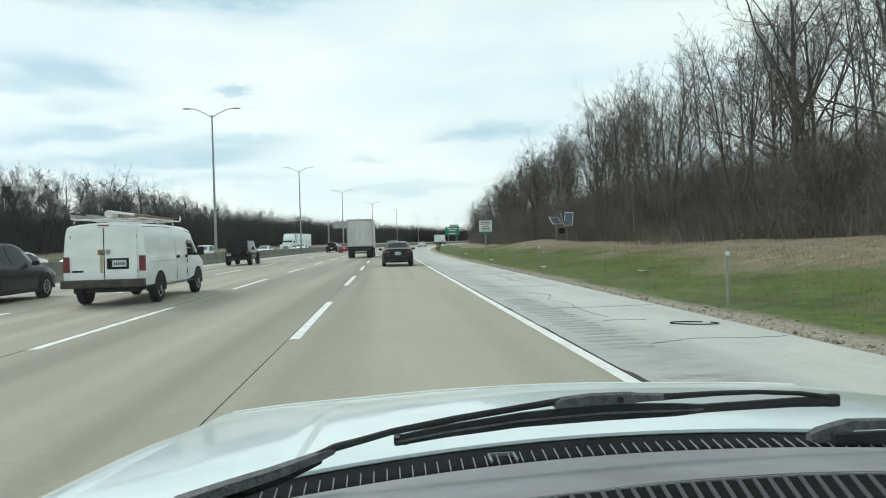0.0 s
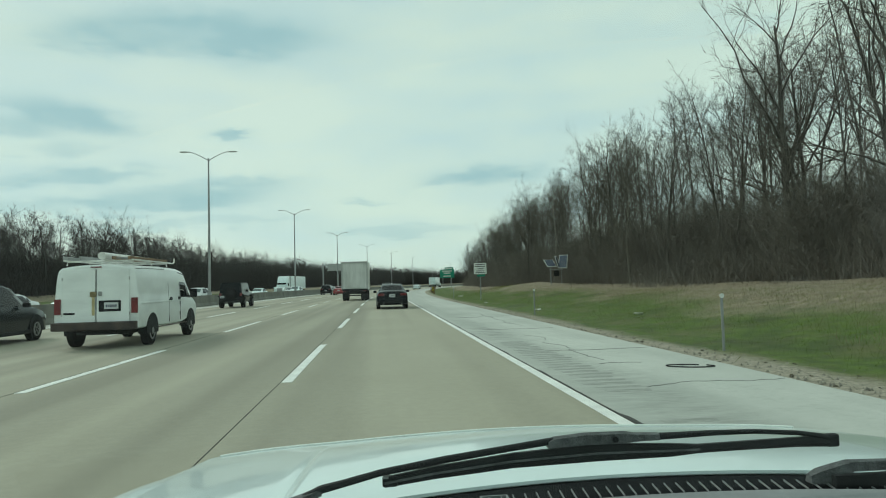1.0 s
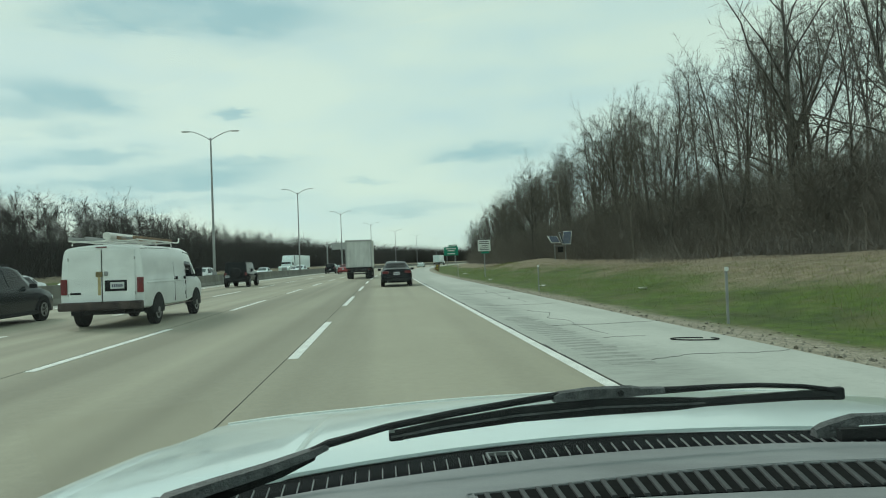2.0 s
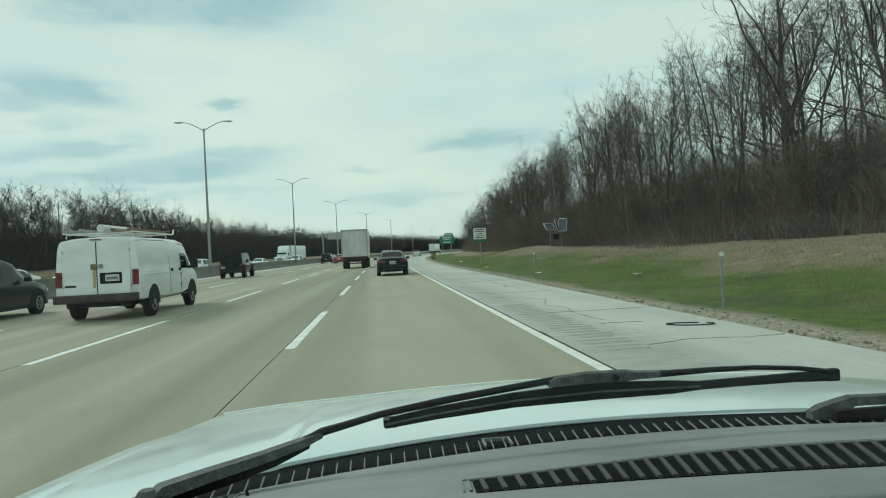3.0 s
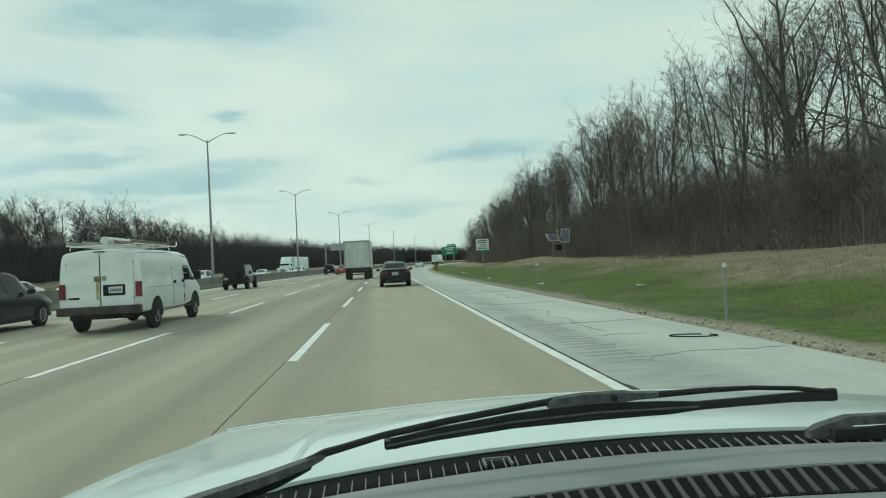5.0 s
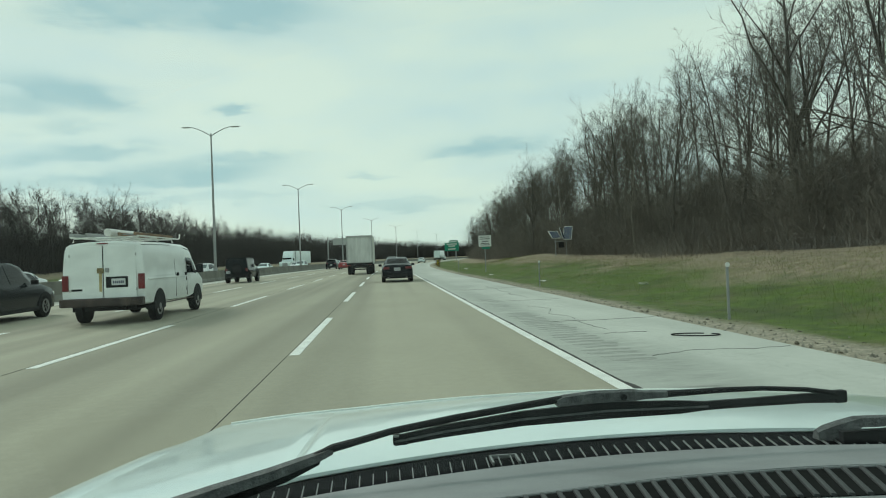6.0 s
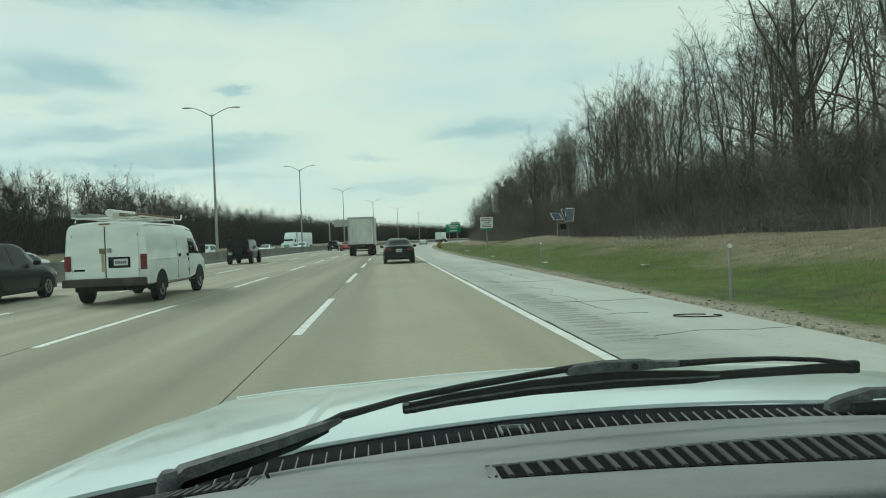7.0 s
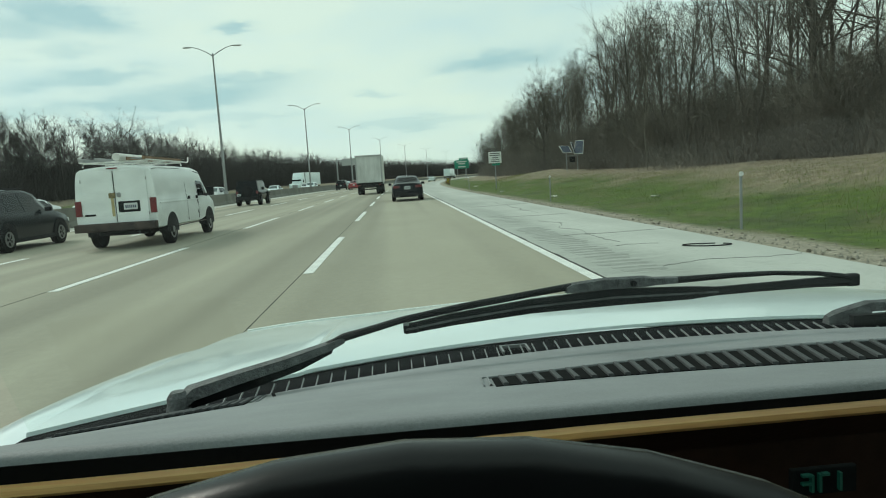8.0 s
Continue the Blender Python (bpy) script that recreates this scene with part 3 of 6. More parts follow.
# bonnet panel with its folded front lip
SS = [-0.87 + 1.74 * i / 232 for i in range(233)]
rows = []
for j in range(33):
    t = j / 32
    rows.append([(XC + s, hood_rear(abs(s)) + t * (hood_front(abs(s)) - hood_rear(abs(s))), hood_z(abs(s), hood_rear(abs(s)) + t * (hood_front(abs(s)) - hood_rear(abs(s))))) for s in SS])
for d, dz in ((0.012, 0.004), (0.018, 0.016), (0.016, 0.12)):
    rows.append([(XC + s, hood_front(abs(s)) + d, hood_z(abs(s), hood_front(abs(s))) - dz) for s in SS])
rows.insert(0, [(x, y - 0.002, z - 0.005) for x, y, z in rows[0]])
bonnet = part("bonnet", sheet(bmesh.new(), rows), M_WHITEBODY, own, "white bonnet with a faint crease", smooth=40)
part("bonnet_lip", tube(bmesh.new(), [(XC + s, hood_front(abs(s)) + 0.006, hood_z(abs(s), hood_front(abs(s))) + 0.0012) for s in SS[::4]], 0.0034, 8), M_LIPGLINT, bonnet, "rolled white front lip, paler for its sky highlight", smooth=60)

# wings
for side in (-1, 1):
    rows = []
    for j in range(30):
        y = 0.55 + j * (2.30 - 0.55) / 29
        yy = min(max(y, hood_rear(0.87)), hood_front(0.87))
        top = hood_z(0.87, yy) - 0.008 - 0.012 * smoothstep(1.4, 1.75, y) - 0.30 * max(0.0, y - 1.95) ** 1.5 - 0.02 * smoothstep(0.95, 0.6, y)
        w = 1 - 0.10 * smoothstep(1.6, 2.35, y)
        ring = [(0.865, -0.05), (0.872, 0.0), (0.90, 0.003), (0.935, -0.001), (0.962, -0.011), (0.982, -0.030), (0.992, -0.060), (0.998, -0.12), (1.0, -0.25), (0.99, -0.52)]
        rows.append([(XC + side * (0.865 + (s - 0.865) * (w if s > 0.88 else 1)) , y, top + dz) for s, dz in ring])
    part("wing", sheet(bmesh.new(), rows), M_WHITEBODY, own, smooth=50)
bm = bmesh.new()
loft(bm, [[(XC - h, y, z) for h, y, z in ((0.93, f - 0.05, b), (0.93, f, (a + b) / 2), (0.93, f - 0.04, a))] + [(XC + h, y, z) for h, y, z in ((0.93, f - 0.04, a), (0.93, f, (a + b) / 2), (0.93, f - 0.05, b))]
          for f, a, b in ((2.30, 0.76, 0.25), (2.16, 0.78, 0.25), (2.0, 0.76, 0.25))])
part("bumper", bm, M_WHITEBODY, own, smooth=40)

# cowl grille with its ribs, between bonnet and glass
rows = []
for i in range(len(SS)):
    s = SS[i]
    a = abs(s)
    yr, yc = hood_rear(a) + 0.004, glass_base(a) - 0.03
    rows.append([(XC + s, yr + (yc - yr) * t, z) for t, z in ((0, 1.026), (0.12, 1.0275), (0.35, 1.030), (0.6, 1.034), (0.8, 1.038), (1.0, 1.041))])
cowl = part("cowl_grille", thicken(sheet(bmesh.new(), rows), 0.02), M_COWL, own, "black plastic cowl grille", smooth=40)
rib_mesh = None
for k in range(66):
    s = -0.70 + k * 0.0190
    if s > 0.48:
        break
    a = abs(s)
    yr, yc = hood_rear(a), glass_base(a)
    if rib_mesh is None:
        rb = part("rib", boxed((0, 0, 0), (0.0015, 0.038, 0.003), 0.0005), M_COWLRIB, cowl)
        rib_mesh = rb.data
    else:
        rb = new("rib", rib_mesh)
        rb.parent = cowl
    rb.matrix_world = pose(XC + s, yr + 0.70 * (yc - yr), 1.0385, 4, 0, -4 - 10 * s)
bm = bmesh.new()
for dx, dy, sx, sy in ((-0.02, 0, 0.003, 0.036), (0.02, 0, 0.003, 0.036), (0, 0.018, 0.043, 0.003)):
    box(bm, (0.165 + dx, 0.990 + dy, 1.038), (sx, sy, 0.005))
part("washer_cover", bm, M_COWLRIB, cowl)

# wiper of the driver's side: arm from its hub, then the bridge and the blade
def blade_at(x, z=1.12):
    """A point over x on the plane in which the parked blade lies."""
    u = x / 0.665
    return Vector((x, 0.862 + 0.085 * u - 0.03 * u * u, z))


wiper = part("wiper", loft(bmesh.new(), [[(x + dx, y + dy, z + dz) for dx, dy, dz in ((-0.012 * w, 0.02 * w, -0.012 * w), (0.012 * w, -0.02 * w, -0.012 * w), (0.010 * w, -0.014 * w, 0.012 * w), (-0.010 * w, 0.014 * w, 0.012 * w))]
              for x, y, z, w in ((-0.290, 0.785, 1.050, 0.42), (-0.265, 0.797, 1.070, 0.58), (-0.22, 0.815, 1.078, 0.52), (-0.16, 0.838, 1.087, 0.47), (-0.105, 0.858, 1.0985, 0.38), (-0.085, 0.860, 1.106, 0.32))]),
              M_WIPERGREY, own, "weathered black wiper arm", smooth=35)
part("hub", tube(bmesh.new(), [(-0.278, 0.79, 1.03), (-0.278, 0.79, 1.068), (-0.278, 0.79, 1.075)], [0.014, 0.013, 0.008], 12), M_WIPERGREY, wiper, smooth=40)
part("arm_skirt", loft(bmesh.new(), [[(x, y, z) for y, z in ((yy, hi), (yy + 0.016, hi), (yy + 0.016, lo), (yy, lo))] for x, yy, hi, lo in ((-0.27, 0.792, 1.062, 1.050), (-0.20, 0.822, 1.073, 1.060), (-0.14, 0.846, 1.083, 1.073), (-0.10, 0.860, 1.093, 1.088))]), M_WIPER, wiper)
# rod, then the upper bow of the blade holder down to its tip
BOW = ((0.0, 1.1263, 0.0048), (0.079, 1.1354, 0.0050), (0.173, 1.1438, 0.0048), (0.228, 1.1485, 0.0050), (0.296, 1.1480, 0.0055), (0.367, 1.1447, 0.0055), (0.402, 1.1440, 0.0048), (0.468, 1.1438, 0.0041), (0.533, 1.1419, 0.0035), (0.602, 1.1357, 0.0035), (0.638, 1.1294, 0.0039), (0.652, 1.1252, 0.0046))
part("rod", tube(bmesh.new(), [(-0.105, 0.860, 1.100), (-0.082, 0.860, 1.1085), (-0.055, 0.859, 1.1145), blade_at(-0.006, 1.1252), blade_at(0.016, 1.1280)], [0.0040, 0.0056, 0.0050, 0.0046, 0.0046], 8), M_WIPER, wiper, smooth=40)
part("bridge", tube(bmesh.new(), [blade_at(x, z) + Vector((0, -0.002, 0)) for x, z, r in BOW], [r for x, z, r in BOW], 8), M_WIPER, wiper, smooth=50)
# rubber with the stiff rail above it, thick in the middle and slim towards the tip
RUBBER = ((-0.001, 1.1124, 0.0066), (0.063, 1.1192, 0.0082), (0.172, 1.1262, 0.0099), (0.294, 1.1278, 0.0118), (0.405, 1.1236, 0.0092), (0.446, 1.1227, 0.0061), (0.509, 1.1226, 0.0061), (0.598, 1.1223, 0.0068), (0.662, 1.1205, 0.0080))
bm = bmesh.new()
loft(bm, [[blade_at(x, z) + Vector((0, dy, h * k)) for dy, k in ((0.002, -1), (-0.002, -1), (-0.006, -0.2), (-0.005, 0.55), (-0.003, 1), (0.003, 1), (0.005, 0.55), (0.006, -0.2))] for x, z, h in RUBBER])
blade = part("blade", bm, M_WIPER, wiper, "black rubber wiper blade", smooth=40)
bm = bmesh.new()
loft(bm, [[blade_at(x, z) + Vector((0, dy, dz)) for dy, dz in ((-0.0075, -0.0010), (-0.0070, 0.0014), (-0.0045, 0.0014), (-0.0045, -0.0010))] for x, z, h in RUBBER[:6]])
part("rail", bm, M_WIPERGREY, blade)
bm = bmesh.new()
loft(bm, [[blade_at(x, z) + Vector((0, dy, dz * h)) for dy, dz in ((-0.009, -0.8), (-0.008, 0.7), (-0.003, 1), (0.006, 0.8), (0.006, -1))] for x, z, h in ((0.222, 1.1445, 0.005), (0.232, 1.1465, 0.0075), (0.275, 1.1480, 0.0088), (0.335, 1.1465, 0.0085), (0.352, 1.1455, 0.0060), (0.385, 1.1445, 0.0050))])
clip = part("clip", bm, M_WIPERGREY, wiper, "worn grey plastic wiper clip", smooth=30)
part("pin", tube(bmesh.new(), [blade_at(0.318, 1.1462) + Vector((0, -0.0115, 0)), blade_at(0.318, 1.1462)], 0.0045, 10), M_WIPER, clip)
part("end_cap", boxed(blade_at(0.657, 1.1218), (0.020, 0.012, 0.019), 0.004), M_WIPER, wiper)
part("end_cap", boxed(blade_at(0.006, 1.1135), (0.020, 0.011, 0.014), 0.003), M_WIPER, wiper)
part("rivet", boxed(blade_at(0.000, 1.1200) + Vector((0, -0.007, 0)), (0.008, 0.003, 0.003), 0.001), M_COWLRIB, wiper)
# the second wiper, only its hub end near
bm = bmesh.new()
loft(bm, [[(x + dx * w, y + dy * w, z + dz * w) for dx, dy, dz in ((0, 0.016, -0.012), (0, -0.016, -0.012), (0, -0.012, 0.010), (0, 0.0, 0.014), (0, 0.010, 0.010))]
          for x, y, z, w in ((0.664, 0.985, 1.046, 0.55), (0.680, 0.985, 1.050, 0.85), (0.700, 0.980, 1.057, 0.85), (0.722, 0.976, 1.064, 0.80), (0.728, 0.976, 1.066, 0.62), (0.80, 0.966, 1.067, 0.60), (0.98, 0.935, 1.082, 0.6), (1.10, 0.89, 1.092, 0.5))])
far_wiper = part("wiper", bm, M_WIPERGREY, own, "weathered black wiper arm", smooth=35)
bm = loft(bmesh.new(), [[(x, y + dy, z + dz) for dy, dz in ((0.006, -0.010), (-0.006, -0.010), (-0.005, 0.010), (0.005, 0.010))] for x, y, z in ((0.690, 0.962, 1.046), (0.74, 0.958, 1.047), (0.80, 0.953, 1.049), (0.95, 0.925, 1.06), (1.10, 0.87, 1.075), (1.22, 0.79, 1.085))])
part("blade", bm, M_WIPER, far_wiper)

# dashboard top with its defroster outlet, rising to a brow over the dials
def crest(s):
    return 0.42 - 0.02 * smoothstep(-0.7, -0.87, s)


WIDE = [-0.87 + 1.74 * i / 60 for i in range(61)]
rows = []
for j in range(34):
    t = j / 33
    rows.append([(XC + s, glass_base(abs(s)) + (crest(s) - glass_base(abs(s))) * t, dash_z(abs(s), glass_base(abs(s)) + (crest(s) - glass_base(abs(s))) * t)) for s in WIDE])
for dy, dz in ((0.006, -0.0005), (0.010, 0.0015), (0.012, 0.005)):
    rows.append([(XC + s, crest(s) - dy, dash_z(abs(s), crest(s)) - dz) for s in WIDE])
dash = part("dashboard", sheet(bmesh.new(), rows), M_DASH, own, "grey grained dashboard top", smooth=40)


def dash_strip(name, profile, material, label):
    bm = loft(bmesh.new(), [[(XC + s, crest(s) - dy, dash_z(abs(s), crest(s)) - dz - deep * 0.005 * smoothstep(-0.25, -0.62, s)) for dy, dz, deep in profile] for s in WIDE[::2]])
    return part(name, bm, material, dash, label, smooth=35)


# first strip is black for the dark shade below the dash edge
dash_strip("dash_lip_shade", ((0.0115, 0.0045, 0), (0.0122, 0.0055, 0), (0.0112, 0.0120, 1), (0.002, 0.0120, 1), (0.002, 0.0045, 0)), M_DASHDARK, "black strip for the shade under the dashboard lip")
dash_strip("wood_trim", ((0.0105, 0.0115, 1), (0.0145, 0.0150, 1), (0.0152, 0.0185, 1), (0.0120, 0.0215, 1), (0.002, 0.0130, 1)), M_WOODTRIM, "amber wood-look trim strip")
dash_strip("fascia", ((0.006, 0.0205, 1), (-0.030, 0.045, 1), (-0.045, 0.42, 1), (-0.10, 0.42, 1), (-0.10, 0.12, 1)), M_FASCIA, "dark brown lower fascia")
clock = part("display", boxed((0.262, 0.3955, 1.100), (0.044, 0.004, 0.018), 0.001), M_BLACK_VENTSHADE, dash, "dark display with dim green figures")
for bars_ in (((0.322, 1.056, 0.010, 0.003), (0.322, 1.046, 0.010, 0.003), (0.327, 1.051, 0.003, 0.011), (0.327, 1.041, 0.003, 0.011)),
              ((0.334, 1.046, 0.003, 0.022), (0.339, 1.056, 0.008, 0.003)), ((0.352, 1.046, 0.003, 0.022),)):
    bm = bmesh.new()
    for x, z, sx, sz in bars_:
        box(bm, (0.260 + 0.75 * (x - 0.337), 0.392, 1.100 + 0.55 * (z - 1.046)), (sx * 0.6, 0.003, sz * 0.55))
    part("figure", bm, M_DIGIT, clock, "dim green lit bars")


def vent(name, x0, x1, far, near, slant, count):
    """A slotted outlet between a far and a near edge: dark sheet for the recess shade, double rim and leaning slats."""
    n = 24
    shade_sheet = bmesh.new()
    pts = [(x0 + (x1 - x0) * i / n) for i in range(n + 1)]

    def at(x, v, up):
        y = near(x) + (far(x) - near(x)) * v
        x = x - slant(x) * (far(x) - near(x)) * (1 - v)
        return Vector((x, y, dash_z(abs(x - XC), y) + up))

    # the dash is uncut; this dark sheet stands for the recess's shade
    sheet(shade_sheet, [[at(x, v, 0.0010) for v in (0, 0.25, 0.5, 0.75, 1)] for x in pts])
    thicken(shade_sheet, 0.02)
    ob = part(name, shade_sheet, M_BLACK_VENTSHADE, dash, "slotted defroster outlet, its recess shade a dark sheet")
    for grow_, r in ((0.05, 0.0014), (0.13, 0.0009)):
        ends = (pts[0] - 0.08 * grow_, pts[-1] + 0.08 * grow_)
        span = [ends[0]] + pts[1:-1] + [ends[1]]
        loop = [at(x, 1 + grow_, 0.0012) for x in span]
        loop = [at(ends[0], 0.15, 0.0006)] + loop + [at(ends[1], 0.15, 0.0006)]
        part("rim", tube(bmesh.new(), loop, r, 6, False), M_DASH, ob)
    me = None
    for k in range(count):
        x = x0 + (x1 - x0) * (k + 0.5) / count
        a, b = at(x, 0.0, 0.0012), at(x, 1.0, 0.0012)
        if me is None:
            sl = part("slat", boxed((0, 0, 0), (0.0050, 1.0, 0.0040), 0.0010), M_SLATSHADE, ob)
            me = sl.data
        else:
            sl = new("slat", me)
            sl.parent = ob
        d = b - a
        sl.matrix_world = Matrix.Translation((a + b) / 2) @ d.to_track_quat("Y", "Z").to_matrix().to_4x4() @ Matrix.Diagonal((1, d.length, 1, 1))
    return ob


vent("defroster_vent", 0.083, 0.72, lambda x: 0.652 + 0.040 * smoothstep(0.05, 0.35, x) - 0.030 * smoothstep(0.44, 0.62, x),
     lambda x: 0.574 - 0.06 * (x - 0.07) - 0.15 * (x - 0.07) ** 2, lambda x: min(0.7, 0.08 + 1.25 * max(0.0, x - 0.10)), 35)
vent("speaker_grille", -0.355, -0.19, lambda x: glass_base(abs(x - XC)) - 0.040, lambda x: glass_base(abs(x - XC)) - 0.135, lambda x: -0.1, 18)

part("seam", sheet(bmesh.new(), [[(x + 0.045 * t, glass_base(abs(x - XC)) - 0.19 * t, dash_z(abs(x - XC), glass_base(abs(x - XC)) - 0.19 * t) + 0.0012) for x in (-0.181, -0.177)] for t in (0, 0.25, 0.5, 0.75, 1.0)]), M_BLACK_VENTSHADE, dash, "dark panel seam")

# steering wheel, wheel rim nearest the eye
wheel_m = pose(-0.002, 0.110, 1.0567, -8, 0, 0)
bm = tube(bmesh.new(), [wheel_m @ Vector((0.190 * math.cos(a), 0, 0.190 * math.sin(a))) for a in [i * math.tau / 48 for i in range(49)]], 0.012, 16, False)
sw = part("steering_wheel", bm, M_LEATHER, own, "black leather steering wheel", smooth=60)
bm = tube(bmesh.new(), [wheel_m @ Vector((0, 0.0, 0)), wheel_m @ Vector((0, 0.03, 0)), wheel_m @ Vector((0, 0.14, -0.02))], [0.075, 0.07, 0.04], 16)
part("wheel_hub", bm, M_LEATHER, sw, smooth=40)
for a in (0.15, math.pi - 0.15, -math.pi / 2):
    part("spoke", tube(bmesh.new(), [wheel_m @ Vector((0.06 * math.cos(a), 0.01, 0.06 * math.sin(a))), wheel_m @ Vector((0.188 * math.cos(a), 0, 0.188 * math.sin(a)))], 0.014, 8), M_LEATHER, sw)

# cabin shell: roof, pillars, doors, floor and rear, closing the place round the eye
roof_rows = [[(XC + s, y, 1.74 - 0.06 * (s / 0.7) ** 2 - 0.04 * abs((y + 0.75) / 0.9) ** 3) for s in [-0.66 + 1.32 * i / 10 for i in range(11)]] for y in [0.12 - 2.3 * j / 10 for j in range(11)]]
part("roof", thicken(sheet(bmesh.new(), roof_rows), 0.05), M_WHITEBODY, own, smooth=40)
for side in (-1, 1):
    for a, b, r in (((0.90, 0.62, 1.02), (0.67, 0.12, 1.68), 0.035), ((0.93, -0.62, 1.02), (0.67, -0.62, 1.70), 0.05), ((0.90, -2.0, 1.02), (0.66, -1.75, 1.66), 0.07)):
        part("pillar", tube(bmesh.new(), [(XC + side * a[0], a[1], a[2]), (XC + side * b[0], b[1], b[2])], r, 8), M_WHITEBODY, own)
    bm = bmesh.new()
    loft(bm, [[(XC + side * x, y, z) for x, z in ((0.97, 0.28), (1.0, 0.6), (0.96, 1.02), (0.88, 1.02), (0.88, 0.28))] for y in (0.62, -0.6, -2.1)])
    part("door", bm, M_WHITEBODY, own, smooth=30)
    bm = bmesh.new()
    tube(bm, [(XC + side * 0.83, 1.62, 0.34), (XC + side * 1.0, 1.62, 0.34)], 0.34, 24)
    tyre = part("wheel", bm, M_RUBBER, own, "black tyre", smooth=40)
    part("rim", tube(bmesh.new(), [(XC + side * 0.9, 1.62, 0.34), (XC + side * 1.005, 1.62, 0.34)], 0.2, 20), M_RIM, tyre)
    bm = tube(bmesh.new(), [(XC + side * 0.83, -1.25, 0.34), (XC + side * 1.0, -1.25, 0.34)], 0.34, 24)
    tyre = part("wheel", bm, M_RUBBER, own, "black tyre", smooth=40)
    part("rim", tube(bmesh.new(), [(XC + side * 0.9, -1.25, 0.34), (XC + side * 1.005, -1.25, 0.34)], 0.2, 20), M_RIM, tyre)
part("floor_pan", boxed((XC, -0.6, 0.30), (1.74, 2.9, 0.06), 0.01), M_DASHDARK, own)
part("tailgate", boxed((XC, -2.12, 0.75), (1.72, 0.10, 0.95), 0.03), M_WHITEBODY, own)
for x in (0.03, 0.77):
    seat = part("seat", boxed((x, -0.42, 0.66), (0.50, 0.52, 0.16), 0.05), M_HEADLINER, own)
    part("backrest", boxed((x, -0.70, 0.98), (0.48, 0.14, 0.62), 0.05, (-14, 0, 0)), M_HEADLINER, seat)

# windscreen
bm = bmesh.new()
rows = []
for j in range(9):
    t = j / 8
    rows.append([(XC + s * (1 - 0.24 * t), glass_base(abs(s)) * (1 - t) + t * (0.14 - 0.05 * s * s) - 0.002, 1.050 + 0.64 * t + 0.05 * math.sin(t * math.pi) - 0.05 * t * s * s) for s in [-0.82 + 1.64 * i / 16 for i in range(17)]])
sheet(bm, rows)
m_ws = bpy.data.materials.new("windscreen_glass")
m_ws.use_nodes = True
nt = m_ws.node_tree
nt.nodes.clear()
clear = nd(nt, "ShaderNodeBsdfTransparent", Color=(0.95, 0.99, 0.965, 1))
shine = nd(nt, "ShaderNodeBsdfGlossy", Roughness=0.02)
blend = nd(nt, "ShaderNodeMixShader", Fac=0.05)
nt.links.new(clear.outputs[0], blend.inputs[1])
nt.links.new(shine.outputs[0], blend.inputs[2])
nt.links.new(blend.outputs[0], nt.nodes.new("ShaderNodeOutputMaterial").inputs[0])
# unseen side and rear panes, tint added to dim light on wheel and dash
m_tint = bpy.data.materials.new("cabin_dimming_glass")
m_tint.use_nodes = True
nt = m_tint.node_tree
nt.nodes.clear()
smoked = nd(nt, "ShaderNodeBsdfTransparent", Color=(0.55, 0.59, 0.57, 1))
shine = nd(nt, "ShaderNodeBsdfGlossy", Roughness=0.03)
blend = nd(nt, "ShaderNodeMixShader", Fac=0.06)
nt.links.new(smoked.outputs[0], blend.inputs[1])
nt.links.new(shine.outputs[0], blend.inputs[2])
nt.links.new(blend.outputs[0], nt.nodes.new("ShaderNodeOutputMaterial").inputs[0])
for side in (-1, 1):
    for y0, y1 in ((0.60, -0.58), (-0.66, -1.95)):
        pane = sheet(bmesh.new(), [[(XC + side * (0.90 - 0.24 * t), y0 + (y1 - y0) * u - (0.42 * t * (1 - u) if y0 > 0 else 0), 1.02 + 0.66 * t) for u in (0, 0.5, 1)] for t in (0, 0.5, 1)])
        part("side_window", pane, m_tint, own, "unseen smoked side window that dims the cabin")
part("rear_window", sheet(bmesh.new(), [[(XC + s * (0.84 - 0.18 * t), -2.10 + 0.30 * t, 1.2 + 0.46 * t) for s in (-1, 0, 1)] for t in (0, 0.5, 1)]), m_tint, own, "unseen smoked rear window that dims the cabin")
screen = part("windscreen", bm, m_ws, own, "clear windscreen glass", smooth=60)
screen.visible_shadow = False


# ---------------------------------------------------------------- traffic
def wheel(parent, x, y, r, w, side, rim=M_RIM, spokes=True):
    bm = tube(bmesh.new(), [(x - side * w / 2, y, r), (x - side * w * 0.44, y, r), (x + side * w * 0.40, y, r), (x + side * w / 2, y, r)], [r * 0.9, r, r, r * 0.88], 20)
    t = part("wheel", bm, M_RUBBER, parent, "black tyre", smooth=50)
    bm = tube(bmesh.new(), [(x + side * w * 0.30, y, r), (x + side * w * 0.5 + side * 0.004, y, r), (x + side * w * 0.46, y, r)], [r * 0.66, r * 0.62, r * 0.25], 16)
    part("rim", bm, rim, t, smooth=50)
    if not spokes:
        part("hub_cap", tube(bmesh.new(), [(x + side * w * 0.46, y, r), (x + side * (w * 0.5 + 0.02), y, r)], [r * 0.28, r * 0.2], 12), rim, t)
        return t
    bm = bmesh.new()
    for k in range(5):
        a = k * math.tau / 5
        box(bm, (x + side * (w * 0.5 + 0.006), y + 0.34 * r * math.cos(a), r + 0.34 * r * math.sin(a)), (0.012, 0.46 * r, 0.10 * r), 0, (math.degrees(a), 0, 0))
    part("spokes", bm, rim, t)
    return t


